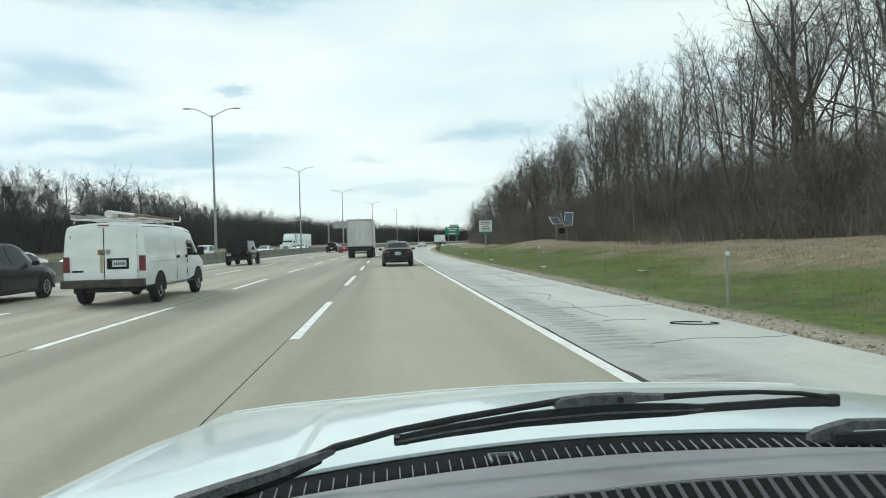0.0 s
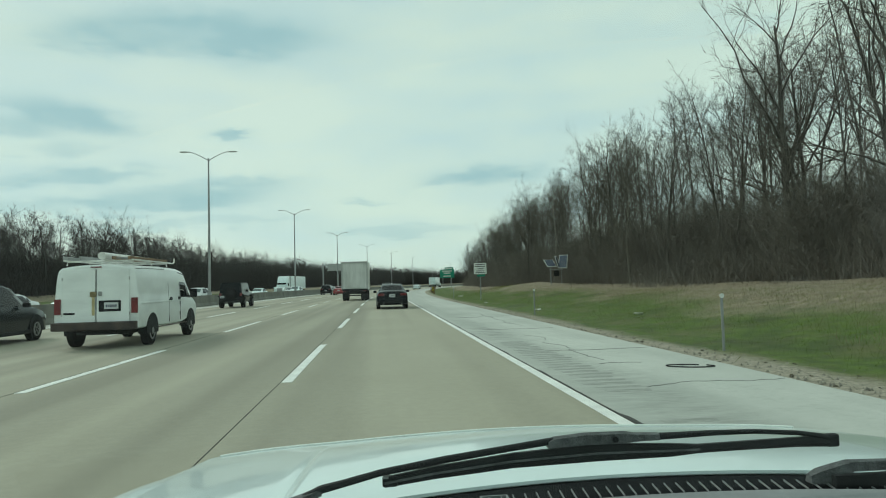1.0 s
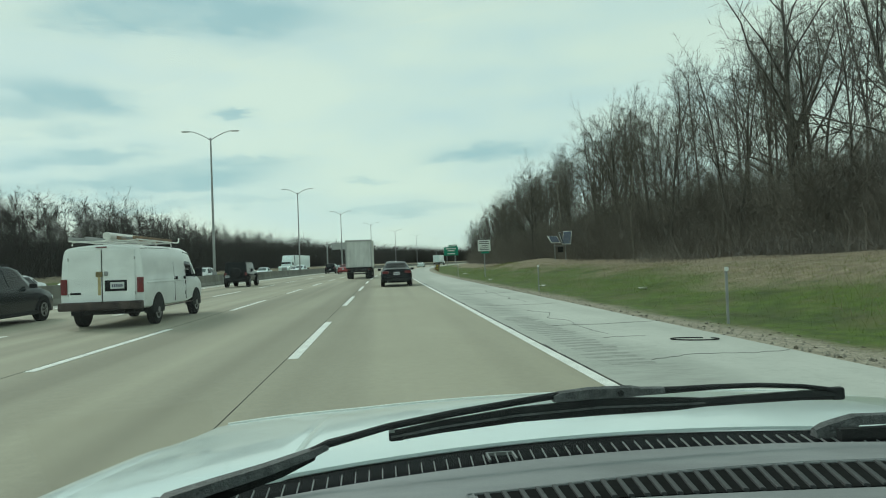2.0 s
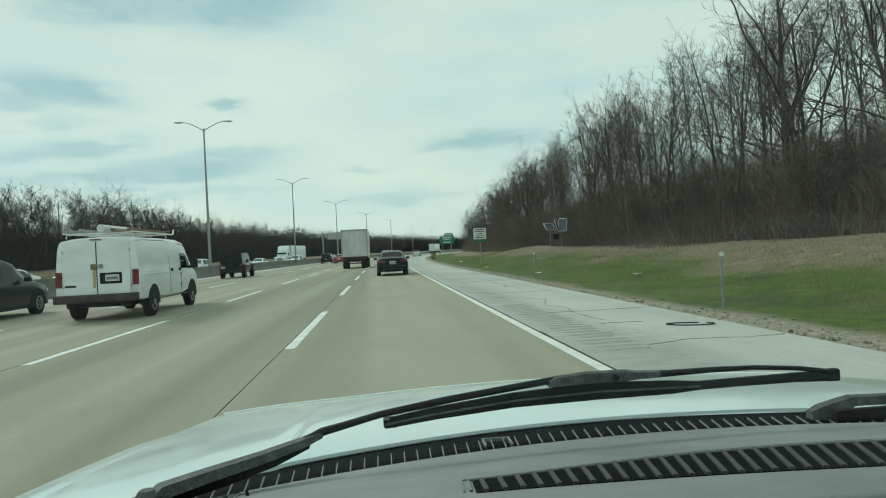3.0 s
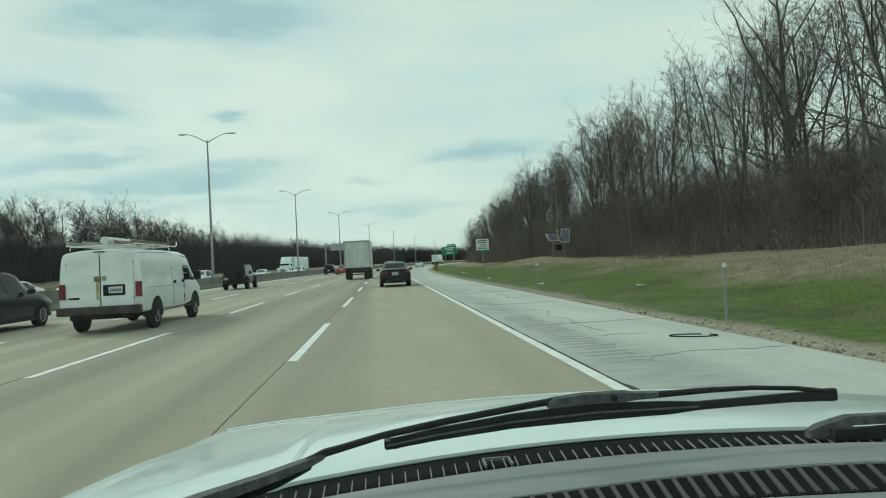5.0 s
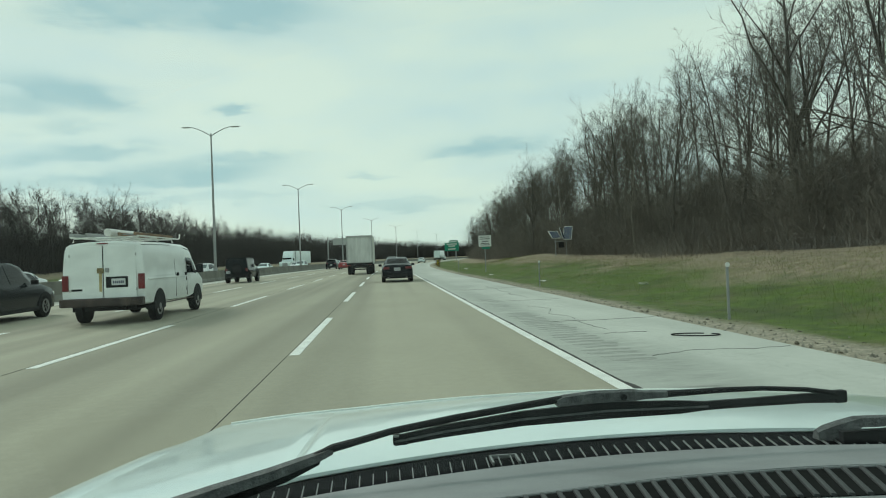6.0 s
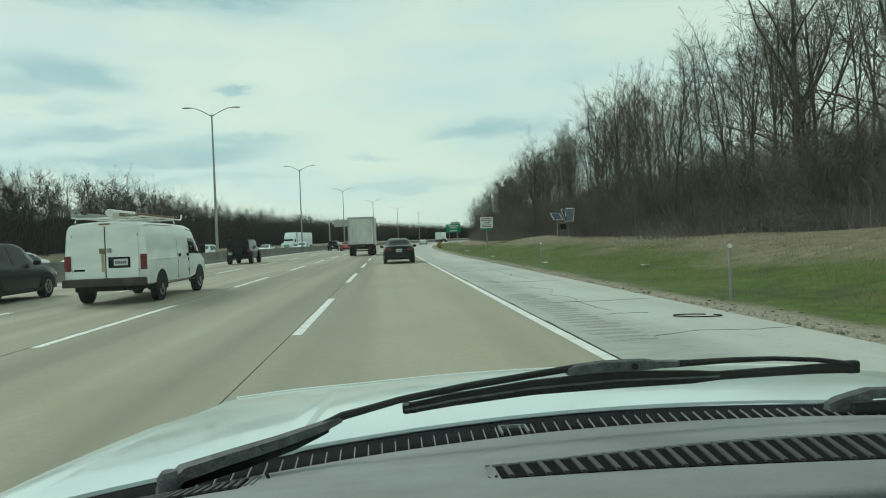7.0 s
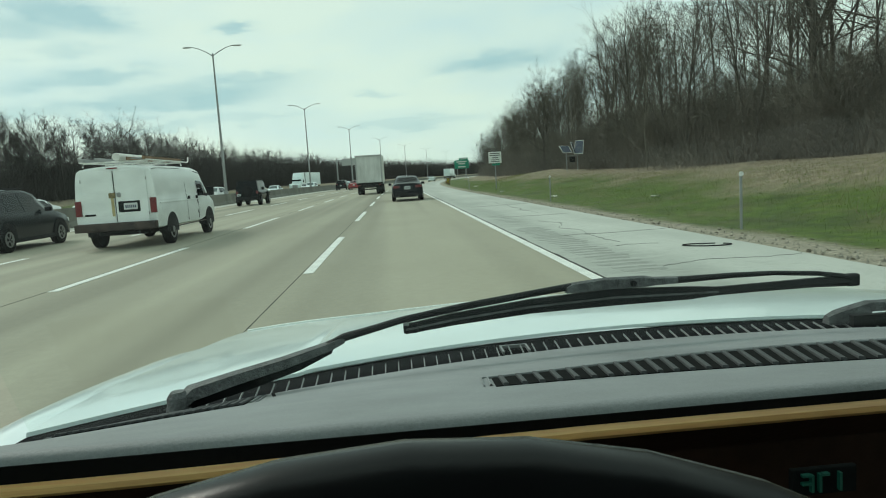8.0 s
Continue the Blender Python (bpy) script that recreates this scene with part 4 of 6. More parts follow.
def arch(x0, x1, y, z, r):
    """A solid dark half-round over a wheel: upright, open below."""
    turns = [math.radians(-12 + 204 * k / 16) for k in range(17)]
    return loft(bmesh.new(), [[(x, y + r * math.cos(a), z + r * math.sin(a)) for a in turns] for x in (x0, x1)])


class Body:
    """A car body drawn through cross-sections (y, underside, belt, roof, half width at the belt, half width at the roof), rear at y = 0."""

    def __init__(self, sections):
        self.s = [np.array(q, float) for q in sections]

    def at(self, y):
        s = self.s
        for a, b in zip(s, s[1:]):
            if a[0] <= y <= b[0]:
                t = (y - a[0]) / max(1e-6, b[0] - a[0])
                return a + (b - a) * t
        return s[0] if y < s[0][0] else s[-1]

    def ring(self, q):
        y, lo, belt, top, wb, wt = q
        half = [(wb * 0.84, lo), (wb * 0.97, lo + 0.06), (wb, lo + 0.45 * (belt - lo)), (wb * 0.985, belt - 0.07), (wb * 0.95, belt), (wt, top - 0.045), (wt * 0.93, top - 0.012), (wt * 0.7, top), (wt * 0.35, top + 0.008)]
        return [(x, y, z) for x, z in half] + [(0, y, top + 0.01)] + [(-x, y, z) for x, z in reversed(half)]

    def build(self, paint, parent):
        rings = [self.ring(q) for q in self.s]
        return part("body", loft(bmesh.new(), rings), paint, parent, smooth=32)

    def side(self, y, v, side, out=0.008):
        _, lo, belt, top, wb, wt = self.at(y)
        return (side * (wb * 0.95 + (wt - wb * 0.95) * v + out), y, belt + (top - 0.045 - belt) * v + 0.002)

    def side_pane(self, y0, y1, v0, v1, side, parent, name="side_window", material=M_GLASSDARK, lean0=0.0, lean1=0.0):
        rows = [[self.side(y0 + lean0 * v + (y1 + lean1 * v - y0 - lean0 * v) * i / 6, v, side) for i in range(7)] for v in (v0, (v0 + v1) / 2, v1)]
        bm = sheet(bmesh.new(), rows)
        r = bmesh.ops.extrude_face_region(bm, geom=list(bm.faces))
        bmesh.ops.translate(bm, vec=(-side * 0.012, 0, 0), verts=[g for g in r["geom"] if isinstance(g, bmesh.types.BMVert)])
        return part(name, bm, material, parent)

    def top_pane(self, y0, y1, k, parent, name, material=M_GLASSDARK, lift=0.010, sign=1):
        rows = []
        for i in range(7):
            q = self.at(y0 + (y1 - y0) * i / 6)
            rows.append([(q[5] * k * u, q[0] - sign * lift * 0.7, q[3] + 0.01 * (1 - abs(u)) + lift * 0.8 - 0.012 * abs(u) ** 3) for u in (-1, -0.7, -0.35, 0, 0.35, 0.7, 1)])
        return part(name, sheet(bmesh.new(), rows), material, parent)


def plate(parent, c, sx=0.31, sz=0.155, face=-1):
    p = part("number_plate", boxed(c, (sx, 0.012, sz), 0.004), M_PLATE, parent, "pale plate with dark bars")
    bm = bmesh.new()
    for k in range(6):
        box(bm, (c[0] - sx * 0.34 + k * sx * 0.136, c[1] + face * 0.008, c[2] - 0.005), (sx * 0.085, 0.004, sz * 0.42))
    part("plate_bars", bm, M_PLATEINK, p)


SEDAN = [(0.0, 0.34, 0.62, 0.86, 0.74, 0.66), (0.06, 0.26, 0.80, 1.00, 0.85, 0.74), (0.30, 0.24, 0.90, 1.05, 0.88, 0.72), (0.62, 0.22, 0.93, 1.09, 0.89, 0.68), (1.10, 0.20, 0.93, 1.34, 0.90, 0.60), (1.60, 0.20, 0.92, 1.43, 0.90, 0.58),
         (2.30, 0.20, 0.91, 1.44, 0.90, 0.58), (2.75, 0.20, 0.90, 1.36, 0.90, 0.60), (3.35, 0.20, 0.88, 1.00, 0.89, 0.66), (3.55, 0.20, 0.86, 0.94, 0.88, 0.70), (4.30, 0.22, 0.72, 0.80, 0.84, 0.66), (4.55, 0.28, 0.58, 0.68, 0.74, 0.60), (4.62, 0.36, 0.50, 0.56, 0.60, 0.5)]
SUV = [(0.0, 0.40, 0.62, 0.80, 0.80, 0.70), (0.05, 0.32, 0.95, 1.06, 0.88, 0.76), (0.18, 0.28, 1.02, 1.25, 0.91, 0.72), (0.42, 0.26, 1.05, 1.55, 0.92, 0.66), (0.75, 0.26, 1.05, 1.63, 0.92, 0.64), (1.60, 0.26, 1.03, 1.68, 0.92, 0.64),
       (2.35, 0.26, 1.01, 1.66, 0.92, 0.64), (2.75, 0.26, 1.00, 1.57, 0.92, 0.66), (3.40, 0.26, 0.99, 1.12, 0.91, 0.70), (3.60, 0.26, 0.97, 1.06, 0.91, 0.74), (4.20, 0.28, 0.86, 0.95, 0.88, 0.72), (4.48, 0.32, 0.68, 0.80, 0.80, 0.66), (4.57, 0.40, 0.56, 0.62, 0.66, 0.55)]


def passenger_car(name, sections, paint, m, label, category, group="", front=False, tails=True, lamps=None):
    t = thing(name, Matrix(), label, category, group)
    b = Body(sections)
    L = sections[-1][0]
    suv = sections is SUV
    b.build(paint, t)
    for side in (-1, 1):
        if suv:
            b.side_pane(0.62, 1.02, 0.12, 0.86, side, t, lean0=0.08)
            b.side_pane(1.06, 1.82, 0.06, 0.90, side, t)
            b.side_pane(1.88, 3.05, 0.06, 0.90, side, t, lean1=-0.50)
            ys = (0.86, L - 0.92)
            r = 0.345
        else:
            b.side_pane(0.86, 1.18, 0.30, 0.80, side, t, lean0=0.22)
            b.side_pane(1.12, 1.95, 0.10, 0.90, side, t, lean0=0.28)
            b.side_pane(2.01, 3.02, 0.10, 0.90, side, t, lean1=-0.50)
            ys = (0.98, L - 0.92)
            r = 0.32
        w0 = b.at(2.0)[4]
        for y in ys:
            part("wheel_arch", arch(side * (w0 - 0.24), side * (w0 + 0.006), y, r + 0.03, r * 1.17), M_TRIM, t)
            wheel(t, side * (w0 - 0.10), y, r, 0.22, side)
        bm = boxed((side * (w0 + 0.10), 2.86 if suv else 2.78, 1.08 if suv else 0.98), (0.20, 0.10, 0.14), 0.03)
        part("mirror", bm, paint if not suv else M_TRIM, t)
        for y in (1.45, 2.4):
            part("door_handle", boxed((side * (w0 * 0.985 + 0.012), y, 0.92 if suv else 0.84), (0.025, 0.16, 0.03), 0.008), paint, t)
        part("sill", boxed((side * (w0 * 0.94), L / 2, 0.29), (0.10, L * 0.52, 0.12), 0.02), M_TRIM, t)
        if tails:
            if suv:
                part("tail_light", boxed((side * 0.66, 0.07, 0.96), (0.36, 0.14, 0.11), 0.03, (0, 0, side * 16)), M_TAIL, t)
            else:
                part("tail_light", boxed((side * 0.63, 0.045, 0.83), (0.36, 0.15, 0.14), 0.035, (0, 0, side * 16)), M_TAIL, t)
        part("headlight", boxed((side * 0.62, L - 0.22, 0.70 if suv else 0.63), (0.34, 0.30, 0.13), 0.04, (0, 0, -side * 24)), M_HEADLAMP, t)
    if suv:
        b.top_pane(0.16, 0.40, 0.86, t, "rear_window", sign=1)
        part("spoiler", boxed((0, 0.40, 1.585), (1.12, 0.26, 0.04), 0.015, (-6, 0, 0)), paint, t)
        b.top_pane(2.80, 3.36, 0.88, t, "windscreen", M_GLASSPALE if front else M_GLASSDARK, sign=-1)
        plate(t, (0, -0.004, 0.74))
    else:
        b.top_pane(0.66, 1.18, 0.86, t, "rear_window", sign=1)
        b.top_pane(2.72, 3.32, 0.90, t, "windscreen", M_GLASSPALE if front else M_GLASSDARK, sign=-1)
        plate(t, (0, -0.012, 0.76), 0.34, 0.17)
    part("rear_bumper", boxed((0, 0.07, 0.46), (1.62, 0.20, 0.30), 0.06), paint if not suv else M_TRIM, t)
    part("bumper_insert", boxed((0, -0.02, 0.38), (1.1, 0.06, 0.10), 0.02), M_TRIM, t)
    for x in (-0.52, 0.52):
        part("exhaust", tube(bmesh.new(), [(x, -0.02, 0.30), (x, 0.2, 0.30)], 0.035, 10), M_GALV, t)
    part("front_grille", boxed((0, L - 0.05, 0.52), (0.9, 0.10, 0.22), 0.03), M_TRIM, t)
    part("front_bumper", boxed((0, L - 0.10, 0.34), (1.5, 0.22, 0.16), 0.05), paint, t)
    if lamps:
        part("roof_rail", tube(bmesh.new(), [(0.58, 0.7, 1.70), (0.58, 2.4, 1.71)], 0.02, 6), M_TRIM, t)
        part("roof_rail", tube(bmesh.new(), [(-0.58, 0.7, 1.70), (-0.58, 2.4, 1.71)], 0.02, 6), M_TRIM, t)
    t.matrix_world = m
    return t


passenger_car("sedan", SEDAN, M_BLACKPAINT, road_pose(0.62, 37.6), "black saloon car with red tail lights on the nearside lane", "car")
passenger_car("suv", SUV, M_GREYPAINT, road_pose(-11.25, 17.3, 0, 0.5), "dark grey crossover car driving in the outer lane", "car", lamps=True)
passenger_car("suv", SUV, M_BLACKPAINT, road_pose(-11.2, 111), "black crossover car far ahead in the outer lane", "car")
passenger_car("sedan", SEDAN, M_REDPAINT, road_pose(-8.2, 104), "red saloon car far ahead", "car")
passenger_car("suv", SUV, M_GREYPAINT, road_pose(-0.2, 92), "dark grey crossover ahead of the saloon", "car")
passenger_car("sedan", SEDAN, M_WHITEBODY, road_pose(1.2, 175), "white saloon car far ahead on the bend", "car")
passenger_car("sedan", SEDAN, M_SILVER, road_pose(-2.9, 150), "silver saloon car far ahead on the bend", "car")

# cars of the opposite carriageway, seen over the median wall
for lat, y, sec, paint, word in ((-18.4, 36.0, SEDAN, M_SILVER, "silver"), (-18.3, 44.5, SUV, M_WHITEBODY, "white"), (-18.4, 55.0, SEDAN, M_WHITEBODY, "white"), (-22.0, 82, SUV, M_SILVER, "silver"),
                                 (-18.5, 98, SEDAN, M_WHITEBODY, "white"), (-18.4, 125, SUV, M_WHITEBODY, "white"), (-22.2, 138, SEDAN, M_SILVER, "silver"), (-18.5, 165, SEDAN, M_WHITEBODY, "white"), (-22.0, 205, SUV, M_WHITEBODY, "white"), (-18.5, 250, SEDAN, M_SILVER, "silver")):
    passenger_car("oncoming_car", sec, paint, road_pose(lat, y, 0, 180), f"{word} oncoming car beyond the median wall", "car", "oncoming cars", front=True, tails=True)


class VanBody(Body):
    """A panel van: near-upright sides that roll over into a crowned roof."""
    PROFILE = ((0.0, 0.985), (0.30, 0.970), (0.60, 0.945), (0.80, 0.915), (0.90, 0.880), (0.96, 0.80))

    def ring(self, q):
        y, lo, belt, top, wb, wt = q
        k = wt / 0.83
        half = [(wb * 0.90, lo), (wb * 0.985, lo + 0.04), (wb, lo + 0.45 * (belt - lo)), (wb, belt - 0.03)]
        half += [(wb * w * (1 + (k - 1) * v), belt + (top - belt) * v) for v, w in self.PROFILE] + [(wt * 0.70, top), (wt * 0.35, top + 0.025)]
        return [(x, y, z) for x, z in half] + [(0, y, top + 0.032)] + [(-x, y, z) for x, z in reversed(half)]

    def side(self, y, v, side, out=0.006):
        _, lo, belt, top, wb, wt = self.at(y)
        v *= 0.94
        for (v0, w0), (v1, w1) in zip(self.PROFILE, self.PROFILE[1:]):
            if v0 <= v <= v1:
                w = w0 + (w1 - w0) * (v - v0) / (v1 - v0)
        return (side * (wb * w * (1 + (wt / 0.83 - 1) * v) + out), y, belt + (top - belt) * v)


def white_van(m):
    t = thing("van", Matrix(), "old white panel van with a ladder rack and rusty bumper", "van")
    sec = [(0.0, 0.52, 1.14, 1.99, 0.96, 0.80), (0.03, 0.47, 1.14, 2.03, 0.99, 0.83), (0.6, 0.46, 1.14, 2.06, 1.00, 0.83), (2.6, 0.44, 1.14, 2.07, 1.00, 0.83), (3.55, 0.44, 1.14, 2.06, 1.00, 0.82), (4.02, 0.50, 1.14, 2.00, 1.00, 0.81),
           (4.42, 0.50, 1.12, 1.62, 0.99, 0.81), (4.70, 0.50, 1.08, 1.27, 0.98, 0.82), (5.15, 0.50, 0.98, 1.12, 0.95, 0.82), (5.36, 0.52, 0.84, 0.98, 0.90, 0.78), (5.42, 0.56, 0.74, 0.80, 0.84, 0.7)]
    b = VanBody(sec)
    b.build(M_VANWHITE, t)
    for side in (-1, 1):
        b.side_pane(3.42, 4.46, 0.05, 0.90, side, t, "door_window", lean1=-0.40)
        for y in (0.98, 4.42):
            part("wheel_arch", arch(side * 0.78, side * 1.006, y, 0.40, 0.43), M_TRIM, t)
            wheel(t, side * 0.895, y, 0.37, 0.20, side, spokes=False)
        mir = part("mirror", boxed((side * 1.14, 4.22, 1.30), (0.22, 0.10, 0.26), 0.03), M_TRIM, t, "black door mirror")
        part("bracket", boxed((side * 1.02, 4.24, 1.22), (0.12, 0.05, 0.05), 0.01), M_TRIM, mir)
        b.side_pane(0.10, 4.30, 0.30, 0.315, side, t, "body_crease", M_VANWHITE)
        b.side_pane(0.10, 3.40, 0.005, 0.03, side, t, "body_crease", M_VANWHITE)
        b.side_pane(0.16, 2.25, 0.955, 0.972, side, t, "drip_rail", M_TRIM)
        for y in (2.35, 3.36):
            b.side_pane(y - 0.005, y + 0.005, 0.0, 0.97, side, t, "door_seam", M_TRIM)
            part("door_seam", boxed((side * 0.992, y, 0.85), (0.024, 0.008, 0.62), 0.0), M_TRIM, t)
        part("side_rail", boxed((side * 1.002, 2.0, 1.09), (0.02, 3.6, 0.035), 0.006), M_VANWHITE, t)
        for y, z in ((2.5, 1.16), (3.25, 1.16)):
            part("door_handle", boxed((side * 1.005, y, z), (0.03, 0.15, 0.09), 0.01), M_TRIM, t)
        for z in (0.72, 1.02):
            part("hinge", boxed((side * 1.005, 3.30, z), (0.02, 0.03, 0.10), 0.004), M_TRIM, t)
        part("rocker_edge", boxed((side * 0.975, 2.7, 0.43), (0.05, 2.6, 0.03), 0.01), M_WORNSTEEL, t)
        part("tail_light", boxed((side * 0.900, 0.005, 1.05), (0.15, 0.07, 0.38), 0.015), M_TAIL, t, "tall red tail light")
        part("headlight", boxed((side * 0.72, 5.37, 0.86), (0.30, 0.14, 0.18), 0.02), M_HEADLAMP, t)
    # back doors with their seams, locks, rust run, plate and step bumper
    for x, lab in ((-0.40, ""), (0.40, "")):
        dr = part("back_door", boxed((x, -0.012, 1.28), (0.775, 0.03, 1.34), 0.018, (-1.2, 0, 0)), M_VANWHITE, t, lab)
        part("door_crease", boxed((x, -0.030, 1.13), (0.74, 0.012, 0.02), 0.004), M_VANWHITE, dr)
        for z in (0.86, 1.72):
            part("hinge", boxed((x * 1.96, -0.02, z), (0.025, 0.03, 0.08), 0.006), M_SIGNBACK, dr)
    part("door_gap", boxed((0.0, -0.014, 1.28), (0.006, 0.02, 1.32), 0.0), M_TRIM, t)
    part("lock", boxed((-0.055, -0.045, 1.34), (0.16, 0.03, 0.13), 0.02), M_BRASS, t, "dull brass hasp lock")
    part("lock", boxed((0.105, -0.04, 1.35), (0.09, 0.025, 0.11), 0.02), M_GALV, t)
    part("rust_streak", boxed((-0.06, -0.0335, 0.98), (0.07, 0.006, 0.60), 0.002), M_RUST, t, "yellow rust run below the lock")
    frame_ = part("plate_frame", boxed((0.33, -0.035, 1.05), (0.52, 0.03, 0.27), 0.02), M_TRIM, t)
    plate(frame_.parent, (0.37, -0.054, 1.055), 0.33, 0.16)
    part("badge", boxed((-0.62, -0.036, 0.88), (0.26, 0.01, 0.05), 0.01), M_TRIM, t, "dark unreadable badge bar")
    part("badge", tube(bmesh.new(), [(0.66, -0.028, 0.885), (0.66, -0.034, 0.885)], 0.04, 16), M_PLATEINK, t, "small dark oval badge")
    bm = boxed((0, -0.10, 0.57), (1.94, 0.24, 0.20), 0.03)
    part("bumper", bm, M_WORNSTEEL, t, "worn rusty steel step bumper")
    part("tow_bar", boxed((0, 0.06, 0.40), (0.95, 0.12, 0.10), 0.02), M_DARKSTEEL, t)
    part("fuel_tank", boxed((0.1, 0.9, 0.42), (1.0, 0.9, 0.2), 0.05), M_DARKSTEEL, t)
    part("brake_light", boxed((0.0, -0.015, 2.005), (0.26, 0.03, 0.03), 0.006), M_TAIL, t)
    t.matrix_world = m
    # rack and load stay things of their own on the roof
    rack = thing("roof_rack", m @ pose(0, 0, 2.06), "white tube roof rack on the van", "roof rack")
    for y in (0.25, 1.5, 2.75):
        part("cross_bar", tube(bmesh.new(), [(-0.80, y, 0.0), (-0.78, y, 0.10), (0.78, y, 0.10), (0.80, y, 0.0)], 0.022, 8), M_PIPE, rack)
    for s in (-1, 1):
        part("side_tube", tube(bmesh.new(), [(s * 0.80, 0.1, 0.12), (s * 0.80, 3.3, 0.12), (s * 0.80, 3.42, 0.16), (s * 0.80, 3.44, 0.27)], 0.02, 8), M_PIPE, rack)
    pipe = link("conduit_pipe", tube(bmesh.new(), [(0.15, -0.05, 0.215), (0.10, 3.0, 0.215)], 0.095, 16), M_PIPE, smooth=40)
    pipe.matrix_world = rack.matrix_world
    tagged(pipe, "white plastic pipe tied on the van's rack", "pipe")
    for x, material, word, y0 in ((0.55, M_WOODRAIL, "brown", 0.05), (-0.52, M_GALV, "grey", -0.12)):
        lad = thing("ladder", rack.matrix_world @ pose(x, y0, 0.14), f"{word} extension ladder lying on the van's rack", "ladder")
        for s in (-0.19, 0.19):
            part("stile", boxed((s, 1.45, 0.03), (0.035, 2.9, 0.085), 0.008), material, lad)
        for k in range(9):
            part("rung", tube(bmesh.new(), [(-0.19, 0.2 + 0.31 * k, 0.03), (0.19, 0.2 + 0.31 * k, 0.03)], 0.016, 6), M_GALV, lad)
    return t


white_van(road_pose(-6.93, 16.8))


def jeep(m):
    t = thing("offroad_car", Matrix(), "dark boxy off-road car with a spare wheel on its tailgate", "car")
    sec = [(0.0, 0.46, 1.15, 1.80, 0.82, 0.72), (0.04, 0.42, 1.15, 1.84, 0.85, 0.74), (1.5, 0.42, 1.14, 1.86, 0.86, 0.74), (2.5, 0.42, 1.12, 1.84, 0.85, 0.73), (2.75, 0.42, 1.12, 1.76, 0.85, 0.72), (3.05, 0.44, 1.12, 1.26, 0.84, 0.70), (3.2, 0.46, 1.12, 1.22, 0.84, 0.72), (4.1, 0.50, 1.06, 1.16, 0.82, 0.68), (4.2, 0.6, 0.95, 1.0, 0.68, 0.56)]
    b = Body(sec)
    b.build(M_GREYPAINT, t)
    part("hard_top", boxed((0, 1.25, 1.86), (1.40, 2.5, 0.05), 0.02), M_TRIM, t)
    part("rear_window", boxed((0, -0.006, 1.50), (1.16, 0.02, 0.44), 0.02, (-3, 0, 0)), M_GLASSDARK, t)
    for side in (-1, 1):
        b.side_pane(0.20, 1.00, 0.10, 0.86, side, t)
        b.side_pane(1.06, 1.75, 0.10, 0.86, side, t)
        b.side_pane(1.82, 2.72, 0.10, 0.86, side, t, lean1=-0.16)
        for y in (0.62, 3.55):
            part("wheel_arch", arch(side * 0.62, side * 0.868, y, 0.44, 0.46), M_TRIM, t)
            wheel(t, side * 0.79, y, 0.40, 0.27, side)
            part("wheel_flare", boxed((side * 0.88, y, 0.88), (0.20, 1.0, 0.07), 0.025), M_TRIM, t, "black wheel flare")
            part("fender", boxed((side * 0.76, y, 0.90), (0.30, 0.86, 0.22), 0.05), M_GREYPAINT, t)
        part("tail_light", boxed((side * 0.74, -0.03, 0.98), (0.14, 0.08, 0.22), 0.015), M_TAIL, t)
        part("mirror", boxed((side * 0.98, 2.7, 1.30), (0.22, 0.09, 0.2), 0.03), M_TRIM, t)
        part("headlight", tube(bmesh.new(), [(side * 0.45, 4.18, 0.88), (side * 0.45, 4.24, 0.88)], 0.10, 14), M_HEADLAMP, t)
    sp = part("spare_wheel", tube(bmesh.new(), [(0.05, -0.32, 1.05), (0.05, -0.29, 1.05), (0.05, -0.10, 1.05), (0.05, -0.06, 1.05)], [0.34, 0.40, 0.40, 0.34], 24), M_RUBBER, t, "black spare tyre", smooth=50)
    part("rim", tube(bmesh.new(), [(0.05, -0.325, 1.05), (0.05, -0.30, 1.05)], 0.22, 16), M_TRIM, sp)
    part("bumper", boxed((0, -0.08, 0.56), (1.66, 0.20, 0.24), 0.03), M_TRIM, t)
    plate(t, (-0.60, -0.08, 0.82))
    t.matrix_world = m
    return t


jeep(road_pose(-11.1, 50.0))


